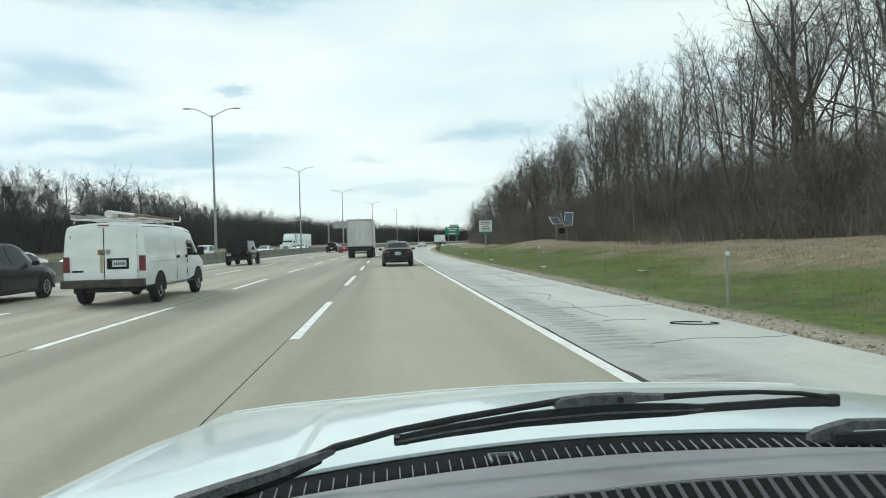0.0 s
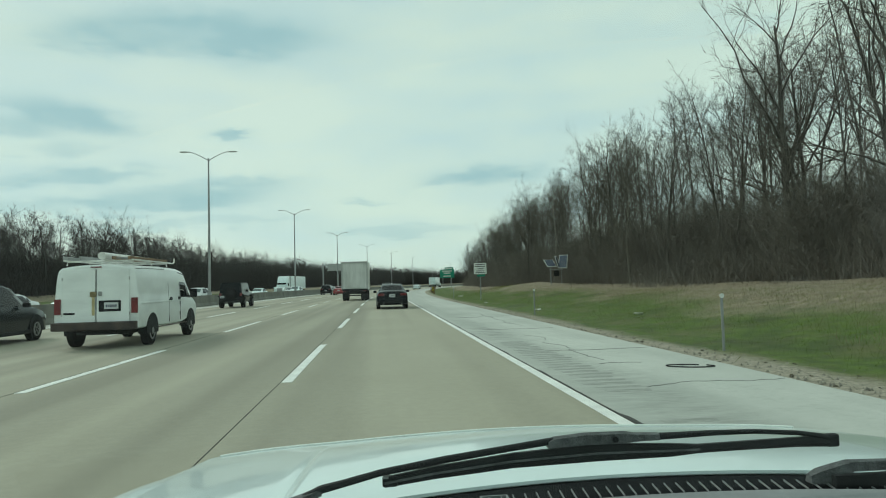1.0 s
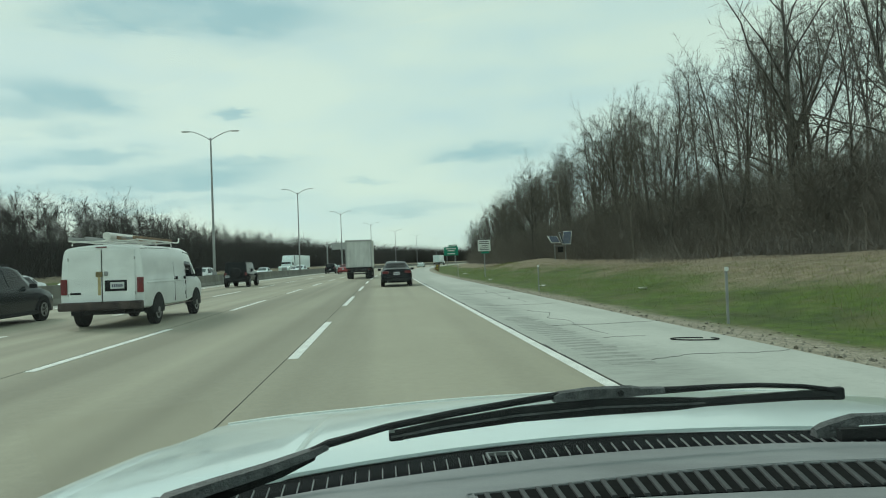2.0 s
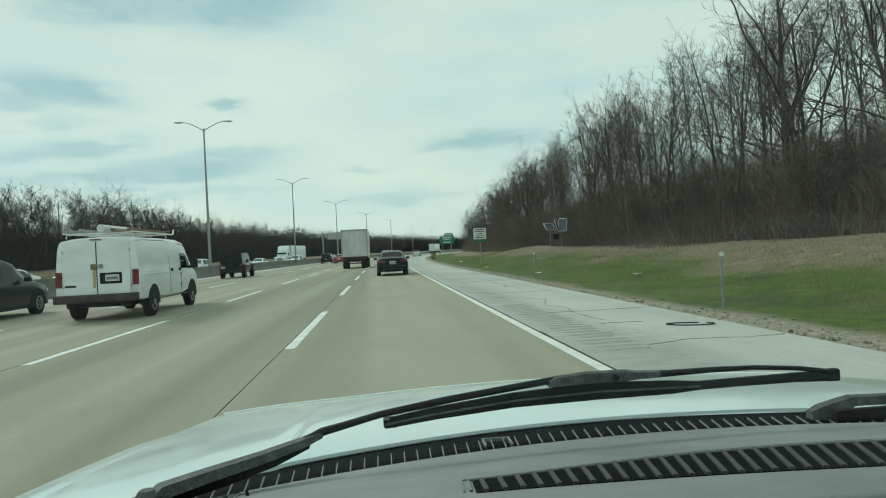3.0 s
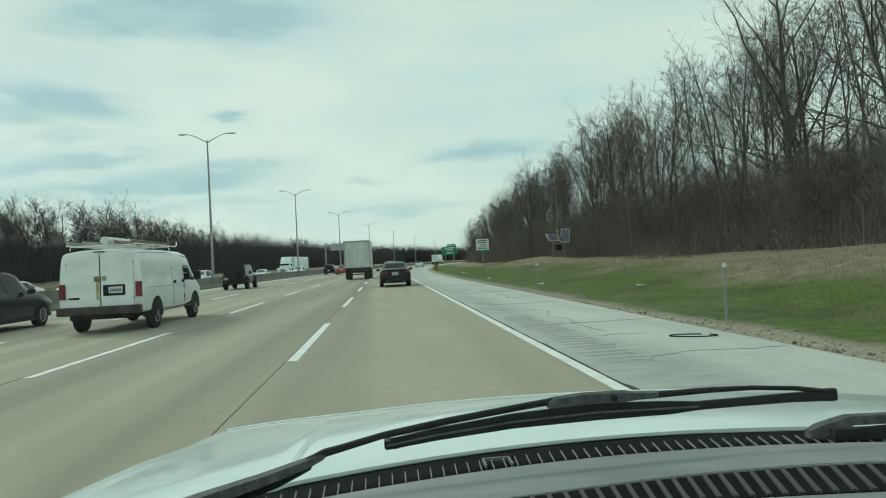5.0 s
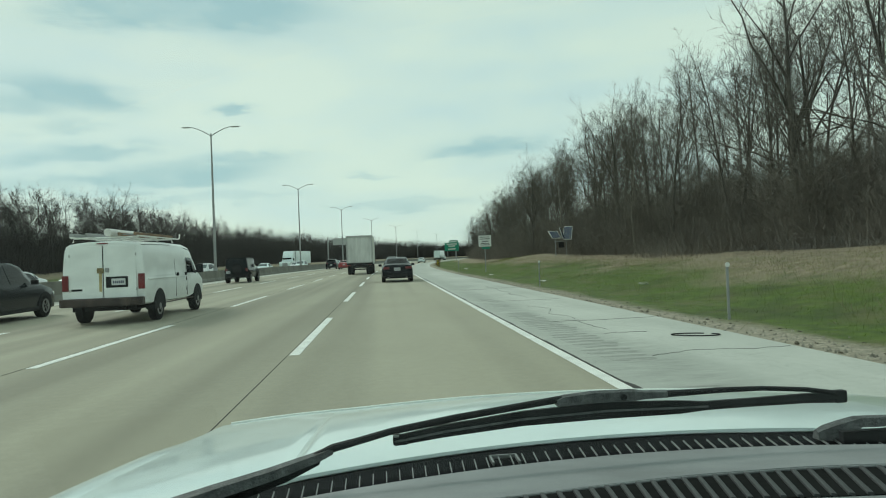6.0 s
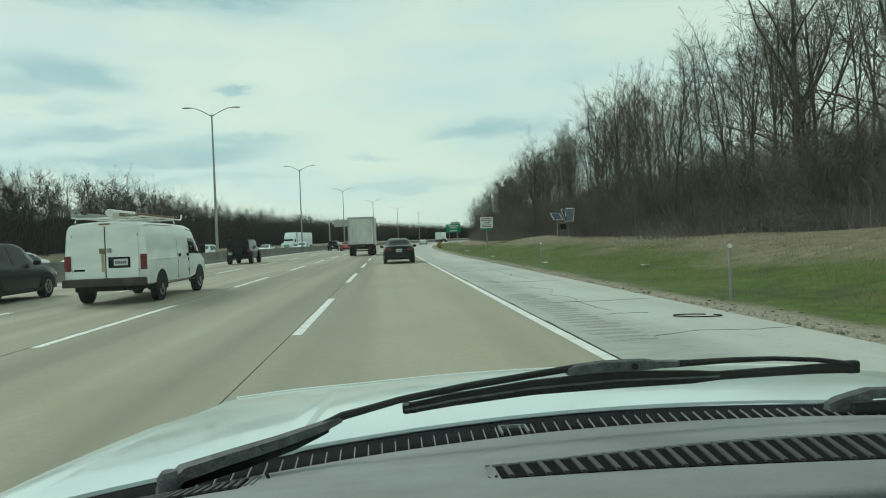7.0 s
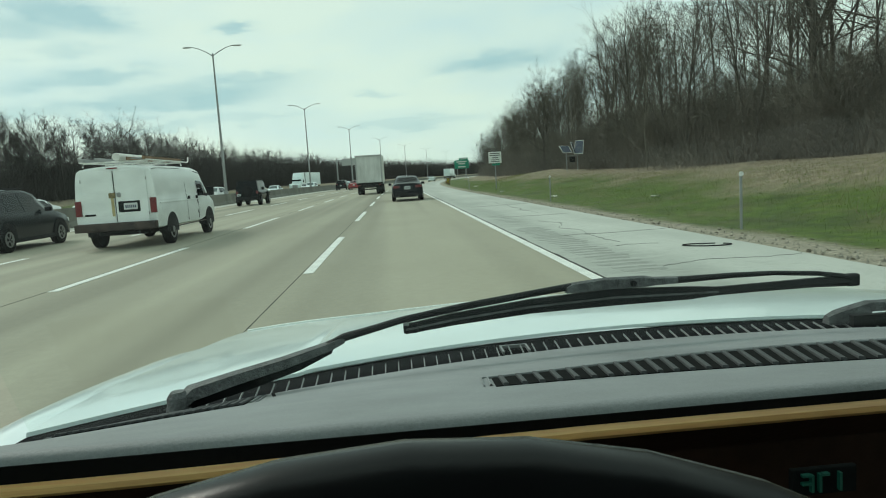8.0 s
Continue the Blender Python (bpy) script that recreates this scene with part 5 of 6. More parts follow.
def box_truck(m):
    t = thing("box_truck", Matrix(), "white box lorry with a grey roller door", "lorry")
    part("cargo_box", boxed((0, 3.0, 2.35), (2.46, 6.0, 2.62), 0.03), M_TRUCKBOX, t, "off-white cargo box")
    door = part("roller_door", boxed((0.0, -0.012, 2.30), (2.16, 0.04, 2.34), 0.01), M_ROLLER, t)
    for k in range(9):
        part("door_slat", boxed((0, -0.034, 1.27 + 0.26 * k), (2.12, 0.012, 0.245), 0.004), M_ROLLER, door)
    for side in (-1, 1):
        part("corner_post", boxed((side * 1.16, -0.02, 2.34), (0.14, 0.08, 2.60), 0.015), M_SIGNBACK, t)
        for k, y in enumerate((0.95, 5.9)):
            wheel(t, side * 1.02, y, 0.46, 0.28, side, spokes=False)
        wheel(t, side * 0.72, 0.95, 0.46, 0.26, side, spokes=False)
        part("mud_flap", boxed((side * 0.86, 0.38, 0.42), (0.62, 0.02, 0.55), 0.006), M_TRIM, t)
        part("tail_light", boxed((side * 0.90, -0.06, 0.90), (0.26, 0.05, 0.10), 0.01), M_TAIL, t)
        part("mirror", boxed((side * 1.28, 6.6, 2.0), (0.12, 0.10, 0.46), 0.02), M_TRIM, t)
    part("header", boxed((0, -0.03, 3.58), (2.46, 0.10, 0.16), 0.02), M_SIGNBACK, t)
    part("sill_beam", boxed((0, -0.05, 1.02), (2.44, 0.14, 0.16), 0.02), M_DARKSTEEL, t)
    part("tail_lift", boxed((0, -0.14, 0.78), (1.7, 0.16, 0.30), 0.03), M_DARKSTEEL, t)
    part("chassis", boxed((0, 3.2, 0.80), (0.9, 6.6, 0.26), 0.02), M_DARKSTEEL, t)
    part("underrun_bar", boxed((0, 0.0, 0.50), (1.9, 0.10, 0.11), 0.02), M_DARKSTEEL, t)
    bm = loft(bmesh.new(), [[(x, y, z) for x, z in ((-1.05, 0.6), (1.05, 0.6), (1.08, 1.4), (w, top), (-w, top), (-1.08, 1.4))] for y, top, w in ((6.06, 2.5, 0.95), (7.1, 2.45, 0.92), (7.5, 1.6, 0.9), (8.2, 1.4, 0.85))])
    part("cab", bm, M_WHITEBODY, t)
    plate(t, (0.35, -0.09, 0.92))
    t.matrix_world = m
    return t


box_truck(road_pose(-2.55, 62))


def semi(m, label, paint, skin):
    t = thing("articulated_lorry", Matrix(), label, "lorry")
    part("trailer", boxed((0, 7.2, 2.55), (2.55, 14.0, 2.80), 0.04), skin, t)
    part("chassis", boxed((0, 8.5, 0.95), (1.0, 15, 0.3), 0.03), M_DARKSTEEL, t)
    bm = loft(bmesh.new(), [[(x, y, z) for x, z in ((-1.2, 0.5), (1.2, 0.5), (1.22, 1.6), (w, top), (-w, top), (-1.22, 1.6))] for y, top, w in ((14.6, 3.9, 1.1), (15.6, 3.8, 1.1), (16.5, 2.9, 1.05), (16.9, 2.2, 1.0), (17.1, 1.65, 0.95), (18.6, 1.45, 0.85), (18.8, 1.2, 0.8))])
    cab = part("cab", bm, paint, t)
    part("windscreen", boxed((0, 16.93, 2.15), (1.9, 0.05, 0.75), 0.04, (-38, 0, 0)), M_GLASSDARK, cab)
    part("grille", boxed((0, 18.78, 0.95), (1.1, 0.10, 0.8), 0.04), M_GALV, cab)
    for side in (-1, 1):
        part("side_window", boxed((side * 1.19, 16.0, 2.1), (0.05, 0.9, 0.6), 0.02), M_GLASSDARK, cab)
        part("headlight", boxed((side * 0.75, 18.7, 0.95), (0.3, 0.12, 0.22), 0.04), M_HEADLAMP, cab)
        for y in (1.2, 2.5, 13.6, 14.9, 18.0):
            wheel(t, side * 1.08, y, 0.50, 0.30, side, spokes=False)
        part("exhaust_stack", tube(bmesh.new(), [(side * 1.2, 14.55, 1.0), (side * 1.2, 14.55, 4.0)], 0.08, 10), M_GALV, cab)
    t.matrix_world = m
    return t


semi(road_pose(-25.5, 160, 0, 180), "white articulated lorry on the opposite carriageway", M_WHITEBODY, M_WHITEBODY)
semi(road_pose(-28.3, 88, 0, 180), "blue articulated lorry with a pale blue trailer", M_BLUEPAINT, M_TEALPAINT)
semi(road_pose(-2.3, 260, 0, 0), "white articulated lorry far ahead on the bend", M_WHITEBODY, M_WHITEBODY)


# ---------------------------------------------------------------- trees
def grow(seed, H, clear, spread, limbs, droop=0.0, girth=0.15, lean=0.03):
    """The skeleton of a bare tree: branches as (path, radii, level)."""
    rnd = random.Random(seed)
    out = []

    def branch(start, way, length, radius, level, wander, rise):
        n = (9, 6, 3, 2, 1)[level]
        p, d = Vector(start), Vector(way).normalized()
        path, radii = [p.copy()], [radius]
        for i in range(n):
            d = (d + Vector((rnd.gauss(0, wander), rnd.gauss(0, wander), rnd.gauss(0, wander * 0.6) + rise))).normalized()
            p = p + d * length / n
            path.append(p.copy())
            radii.append(radius * (1 - (0.72 if level == 0 else 0.85) * (i + 1) / n))
        out.append((path, radii, level))
        return path, radii

    def pick(path, radii, t):
        f = t * (len(path) - 1)
        i = min(int(f), len(path) - 2)
        return path[i].lerp(path[i + 1], f - i), radii[i] + (radii[i + 1] - radii[i]) * (f - i), (path[i + 1] - path[i]).normalized()

    def side(d, angle):
        a = rnd.uniform(0, math.tau)
        o = d.orthogonal().normalized()
        q = o * math.cos(a) + d.cross(o) * math.sin(a)
        return (d * math.cos(angle) + q * math.sin(angle)).normalized()

    trunk, tr = branch((0, 0, -0.3), (rnd.gauss(0, lean), rnd.gauss(0, lean), 1), H * 0.86, girth, 0, 0.05, 0.03)
    for k in range(limbs):
        t = clear + (0.98 - clear) * (k + rnd.random()) / limbs
        p, r, d = pick(trunk, tr, t)
        fork = rnd.random() < 0.28
        ln = H * spread * (1.15 - 0.65 * (t - clear) / (1 - clear)) * rnd.uniform(0.7, 1.15) * (1.25 if fork else 1.0)
        b, br = branch(p, side(d, rnd.uniform(0.25, 0.5) if fork else rnd.uniform(0.5, 1.1)), ln, r * (rnd.uniform(0.65, 0.85) if fork else rnd.uniform(0.35, 0.55)), 1, 0.19, 0.10 - droop)
        for j in range(6):
            p2, r2, d2 = pick(b, br, rnd.uniform(0.18, 0.98))
            c, cr = branch(p2, side(d2, rnd.uniform(0.4, 0.9)), ln * rnd.uniform(0.26, 0.48), max(0.011, r2 * 0.55), 2, 0.18, 0.10)
            for i in range(5):
                p3, r3, d3 = pick(c, cr, rnd.uniform(0.15, 1.0))
                e, er = branch(p3, side(d3, rnd.uniform(0.4, 0.95)), ln * rnd.uniform(0.12, 0.24), 0.010, 3, 0.20, 0.07)
                for _ in range(2):
                    p4, r4, d4 = pick(e, er, rnd.uniform(0.2, 1.0))
                    branch(p4, side(d4, rnd.uniform(0.4, 0.9)), rnd.uniform(0.30, 0.70), 0.007, 4, 0.14, 0.05)
    return out


def tree_meshes(skeleton, bark, twig=M_TWIG):
    """Trunk with its limbs, and the crown of twigs, as two meshes."""
    data = [([], []), ([], [])]
    for path, radii, level in skeleton:
        verts, faces = data[0 if level < 2 else 1]
        sides = (7, 5, 3)[level] if level < 3 else 2
        base = len(verts)
        for i, (p, r) in enumerate(zip(path, radii)):
            d = (path[min(i + 1, len(path) - 1)] - path[max(i - 1, 0)]).normalized()
            a = d.orthogonal().normalized()
            b = d.cross(a)
            flare = 1.7 if level == 0 and i == 0 else 1.0
            for k in range(sides):
                an = k * math.tau / sides + (base % 7)
                verts.append(p + r * flare * (math.cos(an) * a + math.sin(an) * b))
        if level == 4:
            verts.pop()
            faces.append((base, base + 1, base + 2))
            continue
        for i in range(len(path) - 1):
            q = base + i * sides
            for k in range(sides if sides > 2 else 1):
                faces.append((q + k, q + (k + 1) % sides, q + sides + (k + 1) % sides, q + sides + k))
    made = []
    for (verts, faces), name, material in zip(data, ("trunk", "crown"), (bark, twig)):
        me = bpy.data.meshes.new(name)
        me.from_pydata(verts, [], faces)
        me.materials.append(material)
        made.append(me)
    return made


KINDS = [  # seed, height, clear stem, spread, limbs, droop, girth, bark, words
    (11, 15.5, 0.32, 0.30, 17, 0.00, 0.120, M_BARK, "tall bare slender tree at the wood's edge"),
    (12, 16.5, 0.40, 0.26, 16, 0.00, 0.110, M_BARK, "tall bare tree with steep upper limbs"),
    (13, 14.0, 0.28, 0.30, 19, 0.03, 0.125, M_BARK, "bare tree with a rounded twiggy crown"),
    (14, 15.0, 0.24, 0.40, 18, 0.08, 0.170, M_BARK, "old bare oak with wide crooked limbs"),
    (15, 13.0, 0.36, 0.25, 14, 0.00, 0.080, M_BARK, "thin bare young tree in the wood"),
    (16, 17.5, 0.44, 0.27, 17, 0.00, 0.130, M_BARK, "tall bare straight-stemmed forest tree"),
    (17, 9.0, 0.20, 0.30, 12, 0.04, 0.060, M_PALEBARK, "small pale bare tree by the verge"),
    (18, 13.5, 0.16, 0.36, 22, 0.08, 0.140, M_BARK, "broad bare tree with a domed twiggy crown"),
    (19, 3.4, 0.03, 0.85, 18, 0.10, 0.035, M_BRUSH, "low leafless shrub with a dense domed crown"),
    (20, 4.2, 0.05, 0.62, 18, 0.06, 0.040, M_BRUSH, "tall leafless grey-brown shrub in the thicket"),
]
MESHES = [tree_meshes(grow(*k[:7]), k[7], M_BRUSH if k[7] is M_BRUSH else M_TWIG) for k in KINDS]
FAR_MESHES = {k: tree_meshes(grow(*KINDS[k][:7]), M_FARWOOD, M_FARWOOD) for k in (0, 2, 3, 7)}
rnd = random.Random(5)


def plant(kind, lat, y, scale, group, far=False):
    k = KINDS[kind]
    p = on_road(lat, y, height(lat, y))
    word = "shrub" if k[7] is M_BRUSH else "tree"
    t = thing(word, pose(*p, rnd.gauss(0, 1.5), rnd.gauss(0, 1.5), rnd.uniform(0, 360)), k[8], word, group)
    t.scale = (scale, scale, scale * rnd.uniform(0.95, 1.05))
    for me in FAR_MESHES[kind] if far else MESHES[kind]:
        new(me.name, me).parent = t


# the wood on the near bank: an edge row, then deeper rows, lower along the bend
y = 4.0
while y < 185:
    for lat0, lat1, skip in ((15.8, 18.5, 0.10), (19.0, 23.0, 0.1), (23.5, 29.0, 0.15)):
        if rnd.random() > skip:
            kind = rnd.choice((0, 1, 2, 4, 5, 0, 1, 4, 4, 3))
            lat = rnd.uniform(lat0, lat1)
            tall = (11.7 + 0.60 * (lat - 18)) * rnd.uniform(0.80, 1.06) * (1 + 0.05 * smoothstep(34, 22, y)) * (1 + 0.10 * noise.noise((y * 0.11, 6.0, 0)))
            size = tall / KINDS[kind][1]
            plant(kind, lat, y + rnd.uniform(-1.4, 1.4), size, "trees of the near wood")
    y += 2.3 if y < 110 else 4.2
plant(3, 16.8, 26.0, 0.92, "trees of the near wood")
plant(3, 17.0, 47.0, 0.74, "trees of the near wood")
plant(2, 16.2, 36.0, 0.80, "trees of the near wood")
plant(6, 15.2, 57.0, 1.0, "trees of the near wood")
plant(6, 14.8, 38.0, 0.8, "trees of the near wood")
# leafless shrubs that close the wood's edge
for _ in range(285):
    y = 5 + 120 * rnd.random() ** 1.3
    lat = 15.6 + 1.0 * noise.noise((y * 0.16, 2.0, 0)) + 7.5 * rnd.random() ** 1.5
    plant(rnd.choice((8, 8, 9)), lat, y, rnd.uniform(0.55, 1.0) * (0.78 + 0.42 * smoothstep(15, 19, lat)), "shrubs of the near wood")
# the wood beyond the opposite carriageway, tallest along its first stretch; its inner rows are one mass
verts, faces = [], []
SKELETONS = {k: grow(*KINDS[k][:7]) for k in (2, 7)}
y = 40.0
while y < 430:
    for lat0, lat1, skip, single in ((-42.5, -40.5, 0.1, y < 190), (-46, -43, 0.05, False), (-51, -46.5, 0.1, False), (-57, -51, 0.2, False)):
        if rnd.random() < skip:
            continue
        tall = (0.68 + 0.11 * smoothstep(66, 92, y) + 0.10 * noise.noise((y * 0.045, 1.0, 0))) * (1 - 0.08 * smoothstep(140, 180, y)) * rnd.uniform(0.85, 1.08)
        lat, yy = rnd.uniform(lat0, lat1) - 0.02 * y, y + rnd.uniform(-2, 2)
        if single:
            plant(rnd.choice((0, 2, 3, 7, 7, 2)), lat, yy, tall, "trees of the far wood", True)
            continue
        m = Matrix.Translation(on_road(lat, yy, height(lat, yy))) @ Matrix.Rotation(rnd.uniform(0, math.tau), 4, "Z") @ Matrix.Scale(tall, 4)
        for path, radii, level in SKELETONS[rnd.choice((2, 7))]:
            if level == 4 and y > 170:
                continue
            wide = 1.0 if level < 2 else 2.4
            for (p, r), (p2, r2) in zip(zip(path, radii), zip(path[1:], radii[1:])):
                a = (p2 - p).orthogonal().normalized()
                o = Matrix.Rotation(rnd.uniform(0, math.pi), 3, (p2 - p).normalized()) @ a
                b = len(verts)
                verts += [m @ (p - o * r * wide), m @ (p + o * r * wide), m @ (p2 + o * r2 * wide), m @ (p2 - o * r2 * wide)]
                faces.append((b, b + 1, b + 2, b + 3))
    y += 3.6 if y < 150 else 5.0 if y < 260 else 8.0
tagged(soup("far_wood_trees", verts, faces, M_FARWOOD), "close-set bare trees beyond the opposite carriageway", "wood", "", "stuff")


def stems(name, spots, tall, per, width, material, label, category, seed, lean=0.35, twigs=3):
    """Thickets: many thin leaning stems with side twigs, one mesh that nobody could count."""
    q = random.Random(seed)
    verts, faces = [], []

    def sliver(p, d, ln, w):
        a = q.uniform(0, math.pi)
        s = Vector((math.cos(a), math.sin(a), 0)) * w
        tip = p + d * ln
        b = len(verts)
        verts.extend((p - s, p + s, tip))
        faces.append((b, b + 1, b + 2))

    for x, y, z, h in spots:
        for _ in range(per):
            p = Vector((x + q.gauss(0, 0.7), y + q.gauss(0, 0.7), z - 0.1))
            d = Vector((q.gauss(0, lean), q.gauss(0, lean), 1)).normalized()
            ln = h * tall * q.uniform(0.45, 1.1)
            sliver(p, d, ln, width * q.uniform(0.6, 1.4))
            for _ in range(twigs):
                t = q.uniform(0.15, 0.95)
                e = (d + Vector((q.gauss(0, 0.6), q.gauss(0, 0.6), q.gauss(0.1, 0.35)))).normalized()
                sliver(p + d * ln * t, e, ln * q.uniform(0.18, 0.42), width * q.uniform(0.35, 0.8))
    return tagged(soup(name, verts, faces, material), label, category, "", "stuff")


q = random.Random(21)
spots = []
for _ in range(2750):
    y = 3 + 175 * q.random() ** 1.2
    lat = 15.2 + 1.0 * noise.noise((y * 0.16, 2.0, 0)) + 13 * q.random() ** 1.6
    h = (0.80 + 0.8 * noise.noise((lat * 0.2, y * 0.1, 5.0)) + 0.5 * q.random()) * (0.55 + 0.75 * smoothstep(15, 19, lat))
    spots.append((*on_road(lat, y, height(lat, y)), max(0.35, h)))
stems("undergrowth", spots, 4.0, 26, 0.0085, M_BRUSH, "dense grey-brown leafless thicket under the trees", "thicket", 3, 0.75, 4)
spots = []
for _ in range(900):
    y = 150 + 330 * q.random()
    lat = 15.5 + 18 * q.random()
    spots.append((*on_road(lat, y, height(lat, y)), q.uniform(0.6, 1.25)))
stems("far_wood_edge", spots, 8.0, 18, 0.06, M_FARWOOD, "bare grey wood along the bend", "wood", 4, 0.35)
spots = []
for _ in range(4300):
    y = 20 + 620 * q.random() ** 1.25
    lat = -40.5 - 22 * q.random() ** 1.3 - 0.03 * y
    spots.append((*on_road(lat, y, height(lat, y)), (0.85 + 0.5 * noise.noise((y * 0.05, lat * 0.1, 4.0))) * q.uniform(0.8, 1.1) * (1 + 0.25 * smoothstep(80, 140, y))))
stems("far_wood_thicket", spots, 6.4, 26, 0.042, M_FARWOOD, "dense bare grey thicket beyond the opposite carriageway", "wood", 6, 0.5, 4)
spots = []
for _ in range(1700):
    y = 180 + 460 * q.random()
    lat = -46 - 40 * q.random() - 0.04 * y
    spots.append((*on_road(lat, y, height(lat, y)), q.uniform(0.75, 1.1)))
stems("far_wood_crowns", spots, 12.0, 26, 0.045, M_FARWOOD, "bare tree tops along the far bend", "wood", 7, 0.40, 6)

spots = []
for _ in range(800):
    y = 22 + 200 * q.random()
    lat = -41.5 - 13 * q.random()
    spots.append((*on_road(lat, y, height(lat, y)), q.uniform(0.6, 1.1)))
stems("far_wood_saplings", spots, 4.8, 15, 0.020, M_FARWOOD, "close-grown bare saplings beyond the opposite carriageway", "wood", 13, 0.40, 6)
spots = []
for _ in range(820):
    y = 6 + 160 * q.random() ** 1.1
    lat = 17.0 + 16 * q.random()
    spots.append((*on_road(lat, y, height(lat, y)), q.uniform(0.45, 1.1) * (1 - 0.2 * smoothstep(30, 80, y))))
stems("saplings", spots, 7.6, 8, 0.011, M_TWIG, "close-grown bare saplings between the trees", "saplings", 14, 0.26, 7)

# a bare bramble heap on the bank, dead grass and weeds
spots = [(*on_road(14.2 + q.gauss(0, 0.8), 31 + q.gauss(0, 1.6), height(14.2, 31)), q.uniform(0.6, 1.0)) for _ in range(34)]
stems("bramble_heap", spots, 1.7, 30, 0.007, M_BRUSH, "pale heap of dead bramble on the bank", "bramble", 8, 0.8)
spots = []
for _ in range(5200):
    y = 4.5 + 95 * q.random() ** 1.6
    lat = 10.9 + 5.4 * q.random() ** 0.8 + 1.2 * noise.noise((y * 0.2, 7.0, 0))
    if noise.noise((lat * 0.35, y * 0.13, 6.0)) < -0.12 and lat < 14.5:
        continue
    spots.append((*on_road(lat, y, height(lat, y)), q.uniform(0.5, 1.2)))
stems("dead_grass", spots, 0.22, 17, 0.0035, M_STRAW, "tan dead grass on the upper bank", "grass", 9, 0.9, 0)
spots = []
for _ in range(17000):
    y = 4.0 + 75 * q.random() ** 1.7
    lat = 6.35 + 7.5 * q.random() + 0.3 * noise.noise((y * 0.4, 1.0, 0))
    spots.append((*on_road(lat, y, height(lat, y)), q.uniform(0.5, 1.2)))
stems("grass", spots, 0.09, 16, 0.0035, M_GRASS, "fresh green spring grass on the verge", "grass", 10, 0.95, 0)
spots = []
for _ in range(650):
    y = 5 + 70 * q.random() ** 1.5
    lat = 6.9 + 6.5 * q.random()
    if noise.noise((lat * 0.5, y * 0.2, 12.0)) > -0.05:
        spots.append((*on_road(lat, y, height(lat, y)), q.uniform(0.5, 1.2)))
stems("grass_tussocks", spots, 0.20, 40, 0.0035, M_GRASS, "taller tufts of green grass on the bank", "grass", 15, 0.7, 0)
spots = []
for _ in range(650):
    y = 5 + 75 * q.random() ** 1.5
    lat = 8.4 + 6.8 * q.random()
    if noise.noise((lat * 0.5, y * 0.2, 31.0)) > 0.0:
        spots.append((*on_road(lat, y, height(lat, y)), q.uniform(0.5, 1.2)))
stems("straw_tussocks", spots, 0.30, 34, 0.004, M_STRAW, "flattened tufts of tan dead grass on the bank", "grass", 16, 0.9, 0)
spots = [(*on_road(lat, y, height(lat, y)), q.uniform(0.5, 1.2)) for lat, y in [(q.uniform(9.5, 15), 9 + 60 * q.random() ** 1.4) for _ in range(14)]]
stems("dry_weeds", spots, 0.8, 3, 0.004, M_BRUSH, "dry brown weed stalks standing in the grass", "weeds", 11, 0.18)

# loose stones and grit along the shoulder's edge
verts, faces = [], []
for _ in range(900):
    y = 4 + 50 * q.random() ** 1.5
    lat = 5.5 + abs(q.gauss(0, 0.42))
    c = on_road(lat, y, height(lat, y) + 0.005)
    r = q.uniform(0.008, 0.035)
    b = len(verts)
    verts += [c + Vector((r * q.uniform(0.7, 1.3) * math.cos(a), r * q.uniform(0.7, 1.3) * math.sin(a), -0.01)) for a in (0, 1.3, 2.5, 3.8, 5.0)] + [c + Vector((0, 0, r * q.uniform(0.5, 1.0)))]
    faces += [(b + i, b + (i + 1) % 5, b + 5) for i in range(5)]
tagged(soup("loose_stones", verts, faces, M_STONE), "loose stones along the shoulder's edge", "gravel", "", "stuff")


# torn clods of turf and dark scraps along the ragged edge of the grass
verts, faces = [], []
for _ in range(230):
    y = 4 + 60 * q.random() ** 1.4
    lat = 5.45 + 0.95 * q.random()
    c = on_road(lat, y, height(lat, y))
    a0, r = q.uniform(0, math.tau), q.uniform(0.012, 0.05)
    b = len(verts)
    for k in range(8):
        a = a0 + k * math.tau / 8
        w = r * q.uniform(0.6, 1.3)
        verts.append(c + Vector((w * 0.7 * math.cos(a), w * 1.5 * math.sin(a), -0.01)))
    for k in range(8):
        verts.append(verts[b + k].lerp(c, 0.5) + Vector((0, 0, r * q.uniform(0.25, 0.6))))
    faces += [(b + k, b + (k + 1) % 8, b + 8 + (k + 1) % 8, b + 8 + k) for k in range(8)] + [tuple(b + 8 + k for k in range(8))]
tagged(soup("turf_clods", verts, faces, M_CLOD), "dark clods of turf and debris along the shoulder's edge", "debris", "", "stuff")


# ---------------------------------------------------------------- signs and roadside furniture
def bars(parent, rows, y, material):
    bm = bmesh.new()
    for x, z, sx, sz in rows:
        box(bm, (x, y, z), (sx, 0.006, sz))
    return part("lettering_bars", bm, material, parent, "plain bars of unreadable lettering")


